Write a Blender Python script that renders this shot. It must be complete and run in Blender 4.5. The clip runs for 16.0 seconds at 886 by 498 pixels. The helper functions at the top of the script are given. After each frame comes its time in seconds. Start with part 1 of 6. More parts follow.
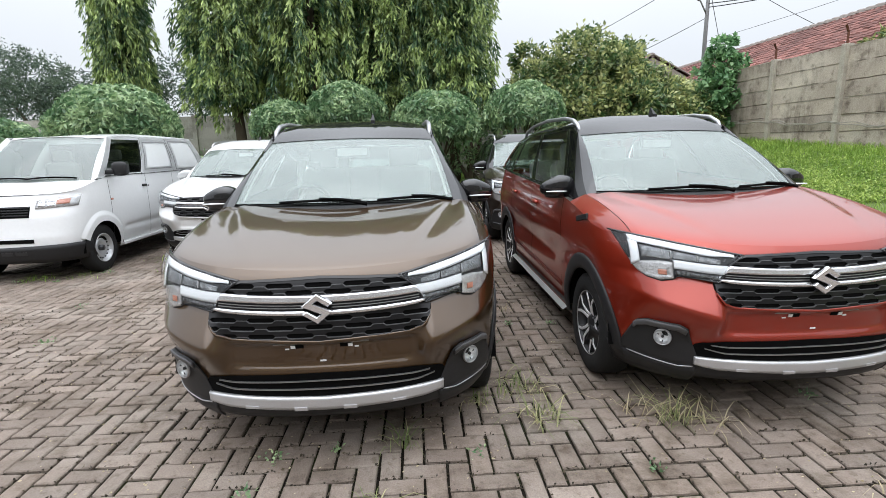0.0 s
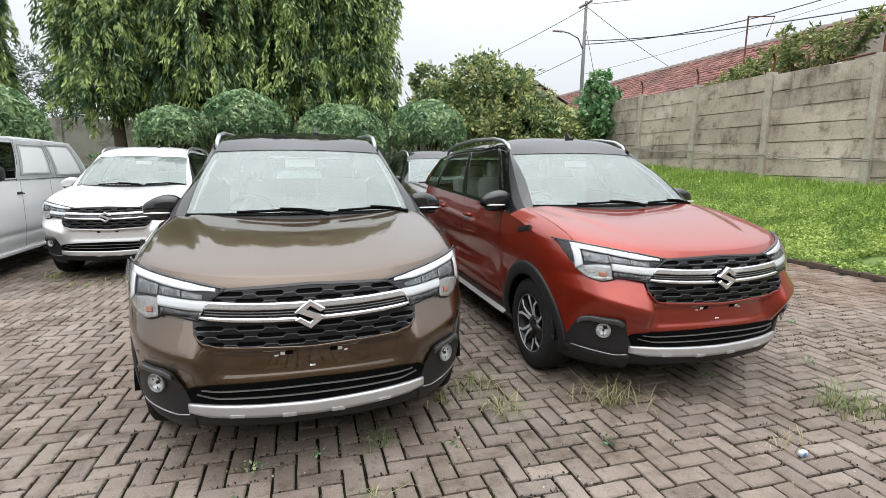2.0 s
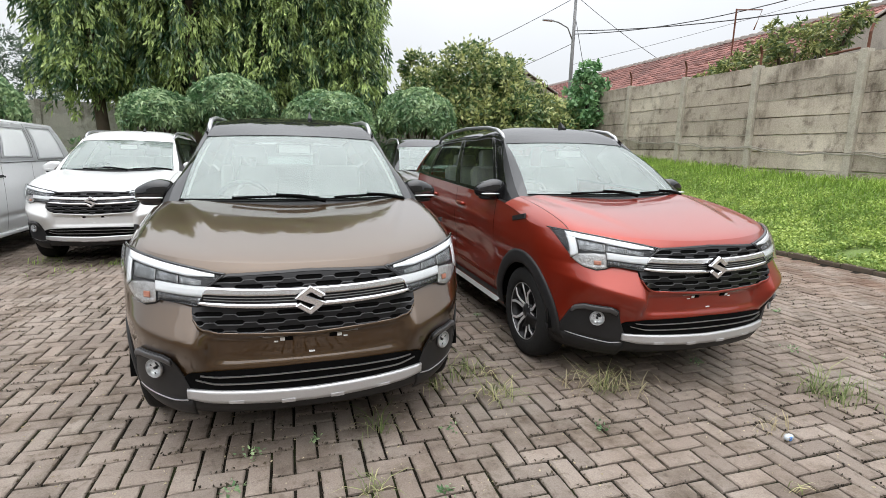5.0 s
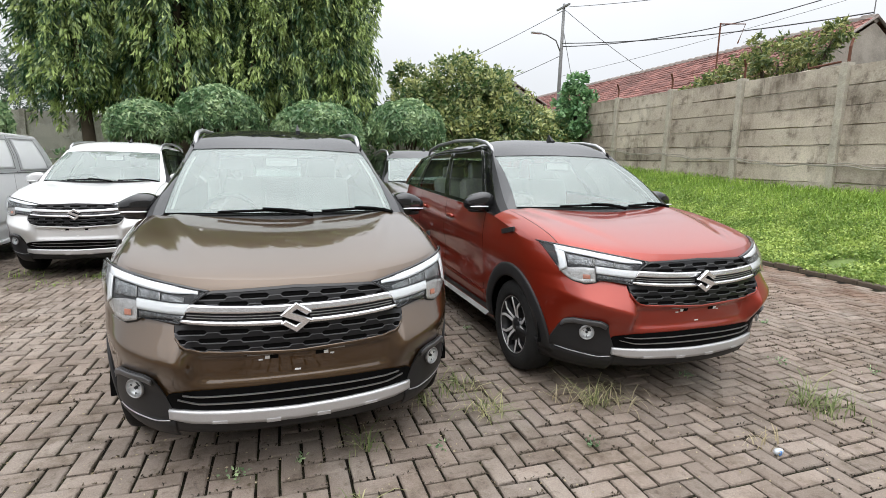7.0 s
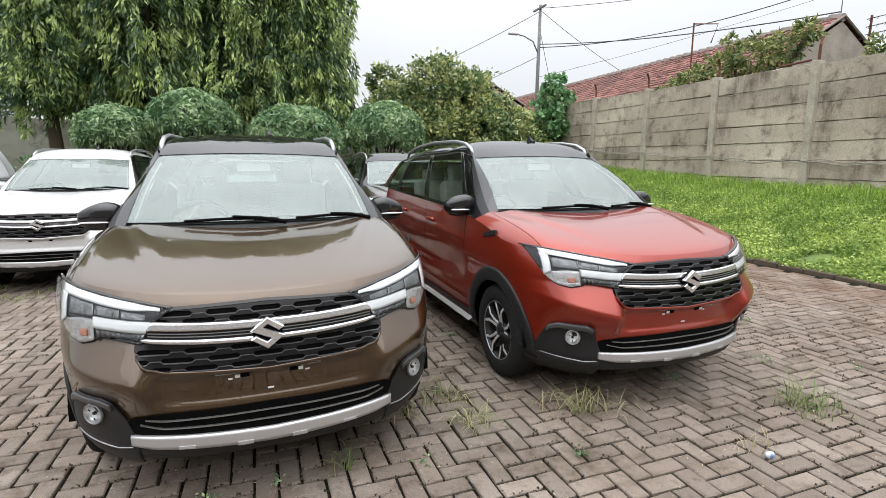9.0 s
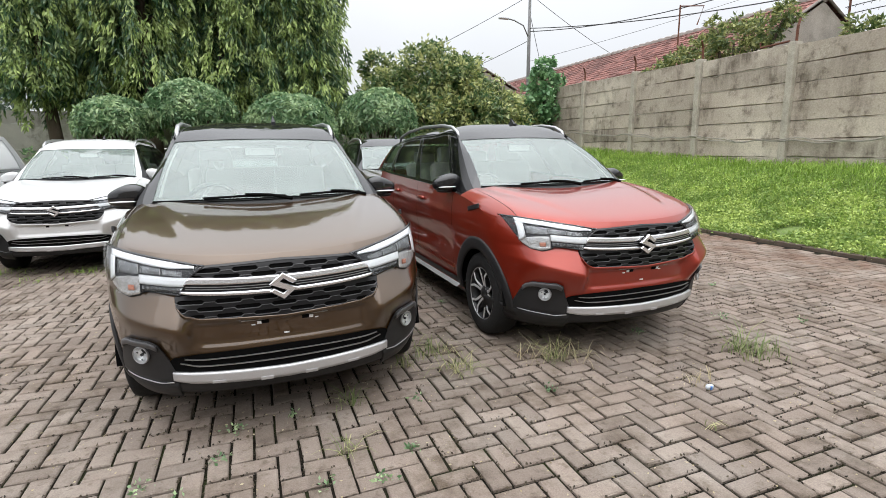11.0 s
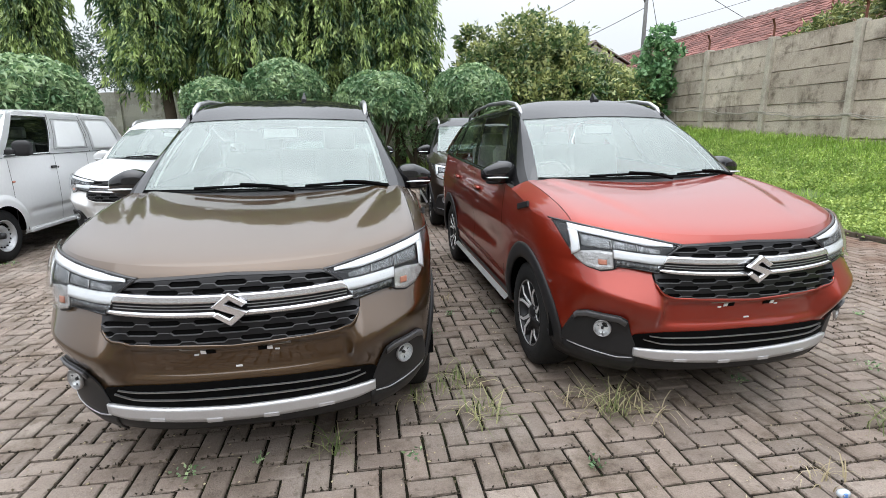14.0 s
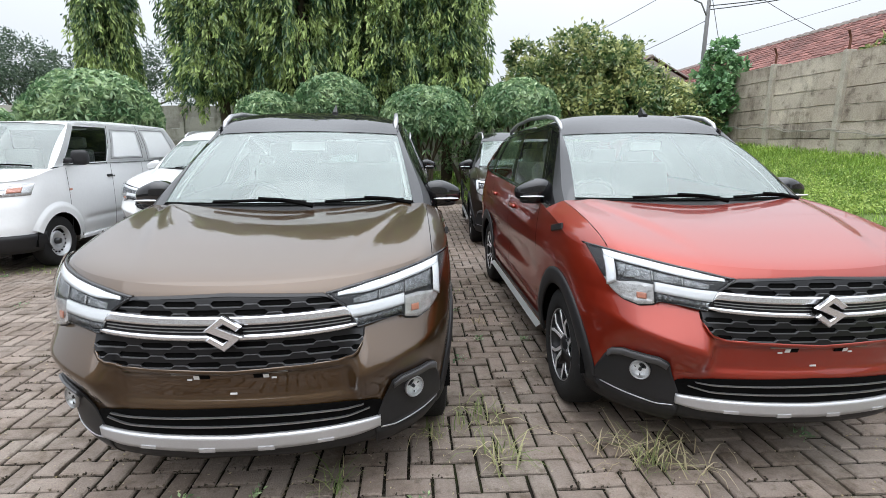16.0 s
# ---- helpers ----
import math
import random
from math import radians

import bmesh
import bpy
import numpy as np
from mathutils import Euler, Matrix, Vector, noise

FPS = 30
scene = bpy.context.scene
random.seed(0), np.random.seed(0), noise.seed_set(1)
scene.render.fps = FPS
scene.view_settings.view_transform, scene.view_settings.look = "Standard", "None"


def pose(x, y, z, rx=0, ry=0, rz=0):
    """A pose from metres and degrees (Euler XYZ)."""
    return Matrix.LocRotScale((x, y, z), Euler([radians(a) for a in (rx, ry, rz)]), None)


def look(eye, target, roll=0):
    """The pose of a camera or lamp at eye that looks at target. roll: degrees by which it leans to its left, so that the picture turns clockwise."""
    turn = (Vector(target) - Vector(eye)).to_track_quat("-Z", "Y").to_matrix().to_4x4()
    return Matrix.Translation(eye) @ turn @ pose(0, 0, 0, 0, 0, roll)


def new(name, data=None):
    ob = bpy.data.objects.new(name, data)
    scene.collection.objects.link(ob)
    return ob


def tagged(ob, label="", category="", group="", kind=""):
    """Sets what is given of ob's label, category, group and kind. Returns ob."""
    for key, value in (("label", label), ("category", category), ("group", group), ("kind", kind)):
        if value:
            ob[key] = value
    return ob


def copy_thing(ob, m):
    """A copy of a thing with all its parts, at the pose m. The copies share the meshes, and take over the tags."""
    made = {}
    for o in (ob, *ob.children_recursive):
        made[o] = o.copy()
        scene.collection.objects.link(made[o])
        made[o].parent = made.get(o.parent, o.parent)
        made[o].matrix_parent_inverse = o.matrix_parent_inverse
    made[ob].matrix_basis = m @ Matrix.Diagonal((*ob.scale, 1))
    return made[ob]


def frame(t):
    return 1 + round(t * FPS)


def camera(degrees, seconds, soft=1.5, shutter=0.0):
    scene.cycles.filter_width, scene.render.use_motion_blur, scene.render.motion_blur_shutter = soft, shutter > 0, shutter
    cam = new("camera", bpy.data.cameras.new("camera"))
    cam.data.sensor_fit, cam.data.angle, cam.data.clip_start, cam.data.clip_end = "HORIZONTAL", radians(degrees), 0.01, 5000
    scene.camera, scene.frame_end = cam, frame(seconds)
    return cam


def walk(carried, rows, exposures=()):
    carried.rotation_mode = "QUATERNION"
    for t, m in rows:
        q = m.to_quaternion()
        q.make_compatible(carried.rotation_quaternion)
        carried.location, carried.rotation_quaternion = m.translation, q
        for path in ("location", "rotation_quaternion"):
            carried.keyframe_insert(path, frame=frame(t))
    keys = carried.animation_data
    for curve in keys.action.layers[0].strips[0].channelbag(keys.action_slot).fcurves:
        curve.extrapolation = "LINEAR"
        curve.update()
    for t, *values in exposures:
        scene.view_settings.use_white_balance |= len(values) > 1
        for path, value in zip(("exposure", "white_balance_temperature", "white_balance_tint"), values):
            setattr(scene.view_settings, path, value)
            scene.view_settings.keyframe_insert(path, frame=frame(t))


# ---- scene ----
cam = camera(82.9, 16.0, soft=0.5)
SKY_LOW, SKY_HIGH, SUN = 0.90, 4.2, 1.0
PATH = [
    (0, (0.464, 0.001, 1.469), (0.558, 1.96, 1.079), -1.6),
    (0.5, (0.344, 0.148, 1.47), (0.44, 2.11, 1.096), -1.5),
    (1, (0.226, 0.139, 1.468), (0.5, 2.087, 1.103), -0.5),
    (1.5, (0.067, 0.017, 1.464), (0.516, 1.931, 1.101), 0.0),
    (2, (0.008, -0.125, 1.467), (0.532, 1.776, 1.132), 0.2),
    (2.5, (0.009, -0.306, 1.465), (0.551, 1.588, 1.124), 0.1),
    (3, (-0.006, -0.378, 1.462), (0.536, 1.513, 1.099), -0.0),
    (3.5, (-0.043, -0.317, 1.476), (0.5, 1.573, 1.108), 0.1),
    (4, (-0.073, -0.245, 1.465), (0.476, 1.643, 1.1), 0.3),
    (4.2, (-0.076, -0.21, 1.459), (0.503, 1.67, 1.095), 0.9),
    (6.5, (-0.007, -0.084, 1.471), (0.555, 1.796, 1.082), 1.0),
    (7, (-0.04, -0.097, 1.482), (0.573, 1.776, 1.144), 1.0),
    (7.5, (-0.084, -0.095, 1.485), (0.592, 1.756, 1.15), 0.4),
    (8, (0.022, -0.031, 1.486), (0.725, 1.81, 1.141), -0.2),
    (8.2, (0.074, 0.013, 1.494), (0.764, 1.859, 1.155), -0.4),
    (10.3, (-0.136, -0.152, 1.472), (0.565, 1.693, 1.149), 1.0),
    (10.5, (-0.134, -0.21, 1.472), (0.586, 1.626, 1.141), 0.7),
    (11, (-0.092, -0.429, 1.449), (0.598, 1.408, 1.066), -0.9),
    (11.5, (-0.07, -0.5, 1.445), (0.572, 1.341, 0.994), -1.9),
    (12, (-0.013, -0.344, 1.445), (0.612, 1.499, 0.983), -1.2),
    (12.5, (0.06, -0.162, 1.451), (0.657, 1.691, 0.999), -0.7),
    (13, (0.252, -0.088, 1.453), (0.716, 1.805, 1.009), -1.4),
    (13.5, (0.457, -0.027, 1.457), (0.796, 1.892, 1.004), -1.0),
    (14, (0.55, 0.168, 1.464), (0.846, 2.092, 1.009), -0.7),
    (14.5, (0.626, 0.333, 1.482), (0.876, 2.269, 1.046), -0.7),
    (15, (0.688, 0.345, 1.473), (0.82, 2.298, 1.064), -0.6),
    (15.5, (0.71, 0.347, 1.469), (0.819, 2.302, 1.066), -0.1),
    (16, (0.705, 0.357, 1.467), (0.816, 2.314, 1.066), -0.0),
]
walk(cam, [(t, look(eye, target, roll)) for t, eye, target, roll in PATH],
     [(0, 0.03, 6160, 13), (1.0, 0.03, 6200, 13), (2.0, 0.03, 6330, 13), (3.5, 0.03, 6370, 13), (11.5, 0.03, 6370, 13.5), (12.5, 0.06, 6350, 13.5),
      (13.0, 0.15, 6280, 13), (13.5, 0.15, 6230, 13), (14.0, 0.13, 6160, 13), (15.0, 0.09, 6130, 13), (16.0, 0.09, 6100, 13)])

# ---- world and sun: bright overcast sky ----
world = bpy.data.worlds.new("overcast_sky")
scene.world = world
world.use_nodes = True
wn, wl = world.node_tree.nodes, world.node_tree.links
wn.clear()
w_out = wn.new("ShaderNodeOutputWorld")
w_bg = wn.new("ShaderNodeBackground")
w_sky = wn.new("ShaderNodeTexSky")
w_sky.sky_type, w_sky.sun_disc = "NISHITA", False
w_sky.sun_elevation, w_sky.sun_rotation = radians(62), radians(200)
w_sky.dust_density, w_sky.air_density = 4.0, 1.0
w_dim = wn.new("ShaderNodeVectorMath")
w_dim.operation = "SCALE"
w_dim.inputs[3].default_value = 0.10
w_geo = wn.new("ShaderNodeTexCoord")
w_sep = wn.new("ShaderNodeSeparateXYZ")
w_ramp = wn.new("ShaderNodeMapRange")
w_ramp.inputs[1].default_value, w_ramp.inputs[2].default_value = 0.0, 1.0
w_ramp.inputs[3].default_value, w_ramp.inputs[4].default_value = SKY_LOW, SKY_HIGH
w_pow = wn.new("ShaderNodeMath")
w_pow.operation = "POWER"
w_pow.use_clamp = True
w_pow.inputs[1].default_value = 2.0
w_noise = wn.new("ShaderNodeTexNoise")
w_noise.inputs["Scale"].default_value, w_noise.inputs["Detail"].default_value = 2.2, 4.0
w_var = wn.new("ShaderNodeMapRange")
w_var.inputs[3].default_value, w_var.inputs[4].default_value = 0.9, 1.1
w_mul = wn.new("ShaderNodeMath")
w_mul.operation = "MULTIPLY"
w_col = wn.new("ShaderNodeVectorMath")
w_col.operation = "SCALE"
w_col.inputs[0].default_value = (0.955, 0.99, 0.99)
w_mix = wn.new("ShaderNodeMix")
w_mix.data_type = "RGBA"
w_mix.inputs[0].default_value = 0.88
wl.new(w_sky.outputs[0], w_dim.inputs[0])
wl.new(w_geo.outputs["Generated"], w_sep.inputs[0])
wl.new(w_geo.outputs["Generated"], w_noise.inputs["Vector"])
wl.new(w_sep.outputs[2], w_pow.inputs[0])
wl.new(w_pow.outputs[0], w_ramp.inputs[0])
wl.new(w_noise.outputs[0], w_var.inputs[0])
wl.new(w_ramp.outputs[0], w_mul.inputs[0])
wl.new(w_var.outputs[0], w_mul.inputs[1])
wl.new(w_mul.outputs[0], w_col.inputs[3])
wl.new(w_dim.outputs[0], w_mix.inputs[6])
wl.new(w_col.outputs[0], w_mix.inputs[7])
wl.new(w_mix.outputs[2], w_bg.inputs[0])
wl.new(w_bg.outputs[0], w_out.inputs[0])
sun = new("sun", bpy.data.lights.new("sun", "SUN"))
sun.data.energy, sun.data.angle, sun.data.color = SUN, radians(80), (1.0, 0.96, 0.9)
sun.matrix_world = look((-3, -8, 16), (0, 0, 0))


# ---- materials ----
def material(name, col, rough=0.5, metal=0.0, vary=0.0, scale=5.0, bump=0.0, bscale=60.0, dirt=None, dirt_amt=0.5,
             dirt_scale=1.5, coat=0.0, coat_ior=1.5, island=0.0, flake=0.0, spec=0.5, stretch=(1, 1, 1), dist=0.01):
    """A surface with variation at two scales, optional dirt patches, bump, clear coat and per-piece variation."""
    m = bpy.data.materials.new(name)
    m.use_nodes = True
    n, l = m.node_tree.nodes, m.node_tree.links
    b = n["Principled BSDF"]
    b.inputs["Roughness"].default_value, b.inputs["Metallic"].default_value = rough, metal
    b.inputs["Specular IOR Level"].default_value = spec
    b.inputs["Coat Weight"].default_value, b.inputs["Coat Roughness"].default_value = coat, 0.012
    b.inputs["Coat IOR"].default_value = coat_ior
    b.inputs["Base Color"].default_value = (*col, 1)
    if not (vary or dirt or bump or island or flake):
        return m
    tc = n.new("ShaderNodeTexCoord")
    mp = n.new("ShaderNodeMapping")
    mp.inputs["Scale"].default_value = stretch
    l.new(tc.outputs["Object"], mp.inputs[0])
    last = None
    if vary:
        big = n.new("ShaderNodeTexNoise")
        big.inputs["Scale"].default_value, big.inputs["Detail"].default_value = scale, 6
        fine = n.new("ShaderNodeTexNoise")
        fine.inputs["Scale"].default_value, fine.inputs["Detail"].default_value = scale * 14, 3
        add = n.new("ShaderNodeMath")
        l.new(mp.outputs[0], big.inputs[0])
        l.new(mp.outputs[0], fine.inputs[0])
        l.new(big.outputs[0], add.inputs[0])
        l.new(fine.outputs[0], add.inputs[1])
        rng = n.new("ShaderNodeMapRange")
        rng.inputs[1].default_value, rng.inputs[2].default_value = 0.6, 1.4
        rng.inputs[3].default_value, rng.inputs[4].default_value = 1 - vary, 1 + vary
        l.new(add.outputs[0], rng.inputs[0])
        sc = n.new("ShaderNodeVectorMath")
        sc.operation = "SCALE"
        sc.inputs[0].default_value = col
        l.new(rng.outputs[0], sc.inputs[3])
        last = sc.outputs[0]
    if island:
        ge, oi = n.new("ShaderNodeNewGeometry"), n.new("ShaderNodeObjectInfo")
        ad, fr = n.new("ShaderNodeMath"), n.new("ShaderNodeMath")
        fr.operation = "FRACT"
        l.new(ge.outputs["Random Per Island"], ad.inputs[0])
        l.new(oi.outputs["Random"], ad.inputs[1])
        l.new(ad.outputs[0], fr.inputs[0])
        r2 = n.new("ShaderNodeMapRange")
        r2.inputs[3].default_value, r2.inputs[4].default_value = 1 - island, 1 + island
        l.new(fr.outputs[0], r2.inputs[0])
        s2 = n.new("ShaderNodeVectorMath")
        s2.operation = "SCALE"
        s2.inputs[0].default_value = col
        if last:
            l.new(last, s2.inputs[0])
        l.new(r2.outputs[0], s2.inputs[3])
        last = s2.outputs[0]
    if dirt:
        dn = n.new("ShaderNodeTexNoise")
        dn.inputs["Scale"].default_value, dn.inputs["Detail"].default_value = dirt_scale, 8
        dn.inputs["Roughness"].default_value = 0.65
        l.new(mp.outputs[0], dn.inputs[0])
        dr = n.new("ShaderNodeMapRange")
        dr.inputs[1].default_value, dr.inputs[2].default_value = 0.48, 0.68
        dr.inputs[4].default_value = dirt_amt
        l.new(dn.outputs[0], dr.inputs[0])
        mx = n.new("ShaderNodeMix")
        mx.data_type = "RGBA"
        mx.inputs[6].default_value, mx.inputs[7].default_value = (*col, 1), (*dirt, 1)
        l.new(dr.outputs[0], mx.inputs[0])
        if last:
            l.new(last, mx.inputs[6])
        last = mx.outputs[2]
    if last:
        l.new(last, b.inputs["Base Color"])
    if bump:
        bn = n.new("ShaderNodeTexNoise")
        bn.inputs["Scale"].default_value, bn.inputs["Detail"].default_value = bscale, 6
        l.new(mp.outputs[0], bn.inputs[0])
        bp = n.new("ShaderNodeBump")
        bp.inputs["Strength"].default_value, bp.inputs["Distance"].default_value = bump, dist
        l.new(bn.outputs[0], bp.inputs["Height"])
        l.new(bp.outputs[0], b.inputs["Normal"])
    if flake:
        fv = n.new("ShaderNodeTexNoise")
        fv.inputs["Scale"].default_value = 900
        l.new(tc.outputs["Object"], fv.inputs[0])
        fr2 = n.new("ShaderNodeMapRange")
        fr2.inputs[3].default_value, fr2.inputs[4].default_value = rough - flake, rough + flake
        l.new(fv.outputs[0], fr2.inputs[0])
        l.new(fr2.outputs[0], b.inputs["Roughness"])
    return m


def stained(name, col, dark, pale, island, stretch, patch, speck, bump, bscale, dust=None):
    """Weathered concrete: piece by piece variation, broad dark stains broken up by runs, pale worn areas and small dark specks."""
    m = bpy.data.materials.new(name)
    m.use_nodes = True
    n, l = m.node_tree.nodes, m.node_tree.links
    b = n["Principled BSDF"]
    b.inputs["Roughness"].default_value, b.inputs["Specular IOR Level"].default_value = .9, .25
    geo, oi = n.new("ShaderNodeNewGeometry"), n.new("ShaderNodeObjectInfo")
    mp = n.new("ShaderNodeMapping")
    mp.inputs["Scale"].default_value = stretch
    l.new(geo.outputs["Position"], mp.inputs[0])

    def grain(src, scale, detail, lo, hi, a=0.0, z=1.0):
        t, r = n.new("ShaderNodeTexNoise"), n.new("ShaderNodeMapRange")
        t.inputs["Scale"].default_value, t.inputs["Detail"].default_value, t.inputs["Roughness"].default_value = scale, detail, .66
        l.new(src, t.inputs[0])
        for i, v in enumerate((lo, hi, a, z)):
            r.inputs[1 + i].default_value = v
        l.new(t.outputs[0], r.inputs[0])
        return r.outputs[0]

    def calc(op, p, q):
        t = n.new("ShaderNodeMath")
        t.operation = op
        for i, v in enumerate((p, q)):
            if isinstance(v, (int, float)):
                t.inputs[i].default_value = v
            else:
                l.new(v, t.inputs[i])
        return t.outputs[0]

    def blend(fac, p, q):
        t = n.new("ShaderNodeMix")
        t.data_type = "RGBA"
        l.new(fac, t.inputs[0])
        for i, v in ((6, p), (7, q)):
            if isinstance(v, tuple):
                t.inputs[i].default_value = (*v, 1)
            else:
                l.new(v, t.inputs[i])
        return t.outputs[2]
    where = geo.outputs["Position"]
    tone = calc("FRACT", calc("ADD", geo.outputs["Random Per Island"], oi.outputs["Random"]), 0.0)
    tone = calc("ADD", calc("MULTIPLY", tone, 2 * island), 1 - island)
    c = blend(grain(where, patch * .6, 5, .45, .65), col, pale)
    stain = calc("MULTIPLY", grain(where, patch, 6, .46, .62), grain(mp.outputs[0], patch * 2.2, 5, .36, .60))
    c = blend(calc("MULTIPLY", stain, .85), c, dark)
    c = blend(calc("MULTIPLY", grain(where, speck, 4, .56, .68), .55), c, dark)
    if dust:
        # reddish soil washed over the paving along the kerb
        sp, r = n.new("ShaderNodeSeparateXYZ"), n.new("ShaderNodeMapRange")
        l.new(where, sp.inputs[0])
        for i, v in enumerate((4.6, 7.2, 0.0, 1.0)):
            r.inputs[1 + i].default_value = v
        l.new(sp.outputs[0], r.inputs[0])
        c = blend(calc("MULTIPLY", r.outputs[0], grain(where, 1.1, 6, .36, .58)), c, dust)
    sc = n.new("ShaderNodeVectorMath")
    sc.operation = "SCALE"
    l.new(c, sc.inputs[0])
    l.new(calc("MULTIPLY", tone, grain(where, speck * 9, 3, .3, .7, .82, 1.18)), sc.inputs[3])
    l.new(sc.outputs[0], b.inputs["Base Color"])
    nz, bp = n.new("ShaderNodeTexNoise"), n.new("ShaderNodeBump")
    nz.inputs["Scale"].default_value, nz.inputs["Detail"].default_value = bscale, 6
    l.new(where, nz.inputs[0])
    bp.inputs["Strength"].default_value, bp.inputs["Distance"].default_value = bump, .01
    l.new(nz.outputs[0], bp.inputs["Height"])
    l.new(bp.outputs[0], b.inputs["Normal"])
    return m


def leaf_material(name, col, col2, rough=0.45, clump=0.35, power=1.6):
    """Leaves: two greens mixed leaf by leaf, thin and slightly translucent."""
    m = bpy.data.materials.new(name)
    m.use_nodes = True
    n, l = m.node_tree.nodes, m.node_tree.links
    b = n["Principled BSDF"]
    b.inputs["Roughness"].default_value = rough
    ge = n.new("ShaderNodeNewGeometry")
    mx = n.new("ShaderNodeMix")
    mx.data_type = "RGBA"
    mx.inputs[6].default_value, mx.inputs[7].default_value = (*col, 1), (*col2, 1)
    pw = n.new("ShaderNodeMath")
    pw.operation = "POWER"
    pw.inputs[1].default_value = power
    tc, nz, mr, ad = n.new("ShaderNodeTexCoord"), n.new("ShaderNodeTexNoise"), n.new("ShaderNodeMapRange"), n.new("ShaderNodeMath")
    nz.inputs["Scale"].default_value, nz.inputs["Detail"].default_value = 1.7, 3
    l.new(tc.outputs["Object"], nz.inputs[0])
    mr.inputs[1].default_value, mr.inputs[2].default_value, mr.inputs[3].default_value, mr.inputs[4].default_value = .35, .65, -clump, clump
    l.new(nz.outputs[0], mr.inputs[0])
    l.new(mr.outputs[0], ad.inputs[0])
    l.new(ge.outputs["Random Per Island"], ad.inputs[1])
    ad.use_clamp = True
    l.new(ad.outputs[0], pw.inputs[0])
    l.new(pw.outputs[0], mx.inputs[0])
    l.new(mx.outputs[2], b.inputs["Base Color"])
    tr = n.new("ShaderNodeBsdfTranslucent")
    l.new(mx.outputs[2], tr.inputs[0])
    ms = n.new("ShaderNodeMixShader")
    ms.inputs[0].default_value = 0.3
    l.new(b.outputs[0], ms.inputs[1])
    l.new(tr.outputs[0], ms.inputs[2])
    l.new(ms.outputs[0], n["Material Output"].inputs[0])
    return m


def glass_material(name, tint, ior=1.5, rough=0.0, sky_sheen=0.0):
    """Thin pane: tinted see-through with a Fresnel gloss; a pale diffuse film stands in for reflected sky."""
    m = bpy.data.materials.new(name)
    m.use_nodes = True
    n, l = m.node_tree.nodes, m.node_tree.links
    n.remove(n["Principled BSDF"])
    tr, gl, fr, ms = (n.new(k) for k in ("ShaderNodeBsdfTransparent", "ShaderNodeBsdfGlossy", "ShaderNodeFresnel", "ShaderNodeMixShader"))
    tr.inputs[0].default_value = (*tint, 1)
    gl.inputs["Roughness"].default_value = rough
    fr.inputs[0].default_value = ior
    l.new(fr.outputs[0], ms.inputs[0])
    base = tr.outputs[0]
    if sky_sheen:
        # pale green-grey diffuse layer: the sky's sheen painted into the pane
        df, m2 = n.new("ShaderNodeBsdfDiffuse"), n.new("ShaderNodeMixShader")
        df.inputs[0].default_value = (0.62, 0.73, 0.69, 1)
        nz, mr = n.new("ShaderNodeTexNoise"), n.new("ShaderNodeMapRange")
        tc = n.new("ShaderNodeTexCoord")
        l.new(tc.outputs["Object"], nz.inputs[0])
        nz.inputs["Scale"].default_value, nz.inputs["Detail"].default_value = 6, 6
        mr.inputs[3].default_value, mr.inputs[4].default_value = sky_sheen * 0.7, sky_sheen * 1.3
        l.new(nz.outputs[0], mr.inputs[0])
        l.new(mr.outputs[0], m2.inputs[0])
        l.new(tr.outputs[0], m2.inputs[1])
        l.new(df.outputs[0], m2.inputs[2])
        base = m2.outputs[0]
    l.new(base, ms.inputs[1])
    l.new(gl.outputs[0], ms.inputs[2])
    l.new(ms.outputs[0], n["Material Output"].inputs[0])
    return m


M_PAVER = stained("concrete_paver", (0.229, 0.185, 0.153), (0.090, 0.067, 0.046), (0.275, 0.235, 0.20), 0.17, (1, 1, 1), 2.2, 16.0, 0.9, 130, (0.150, 0.090, 0.062))
M_SOIL = material("joint_soil", (0.013, 0.011, 0.008), 0.95, spec=0.1, vary=0.4, scale=8, bump=0.7, bscale=120, dirt=(0.035, 0.05, 0.012), dirt_scale=3)
M_LAWN = material("lawn_soil", (0.11, 0.16, 0.04), 0.95, vary=0.4, scale=3, bump=0.8, bscale=30, dirt=(0.1, 0.085, 0.05), dirt_scale=0.8)
M_KERB = material("kerb_concrete", (0.10, 0.075, 0.055), 0.9, vary=0.35, scale=6, bump=0.6, bscale=50, dirt=(0.04, 0.05, 0.02), dirt_scale=4)
M_WALL = stained("weathered_concrete", (0.40, 0.345, 0.285), (0.125, 0.10, 0.077), (0.53, 0.475, 0.395), 0.15, (3.2, 3.2, .55), 0.9, 3.6, 0.3, 30)
M_POST = material("concrete_post", (0.42, 0.385, 0.32), 0.9, vary=0.25, scale=3, bump=0.5, bscale=40, dirt=(0.12, 0.11, 0.09), dirt_scale=2.5)
M_BACKWALL = stained("pale_concrete", (0.40, 0.38, 0.345), (0.16, 0.145, 0.12), (0.50, 0.48, 0.44), 0.12, (3, 3, .6), 0.9, 4.0, 0.4, 30)
M_TILE = material("red_roof_tile", (0.19, 0.083, 0.068), 0.85, vary=0.35, scale=3, bump=0.4, bscale=30, dirt=(0.075, 0.034, 0.028), dirt_amt=0.8, dirt_scale=0.55, island=0.4)
M_RIDGE = material("grey_ridge_mortar", (0.24, 0.21, 0.19), 0.9, vary=0.35, scale=4, bump=0.5, bscale=25, dirt=(0.10, 0.07, 0.06))
M_GABLE = material("grey_gable_render", (0.30, 0.27, 0.23), 0.9, vary=0.3, scale=2, bump=0.5, bscale=25, dirt=(0.14, 0.13, 0.11))
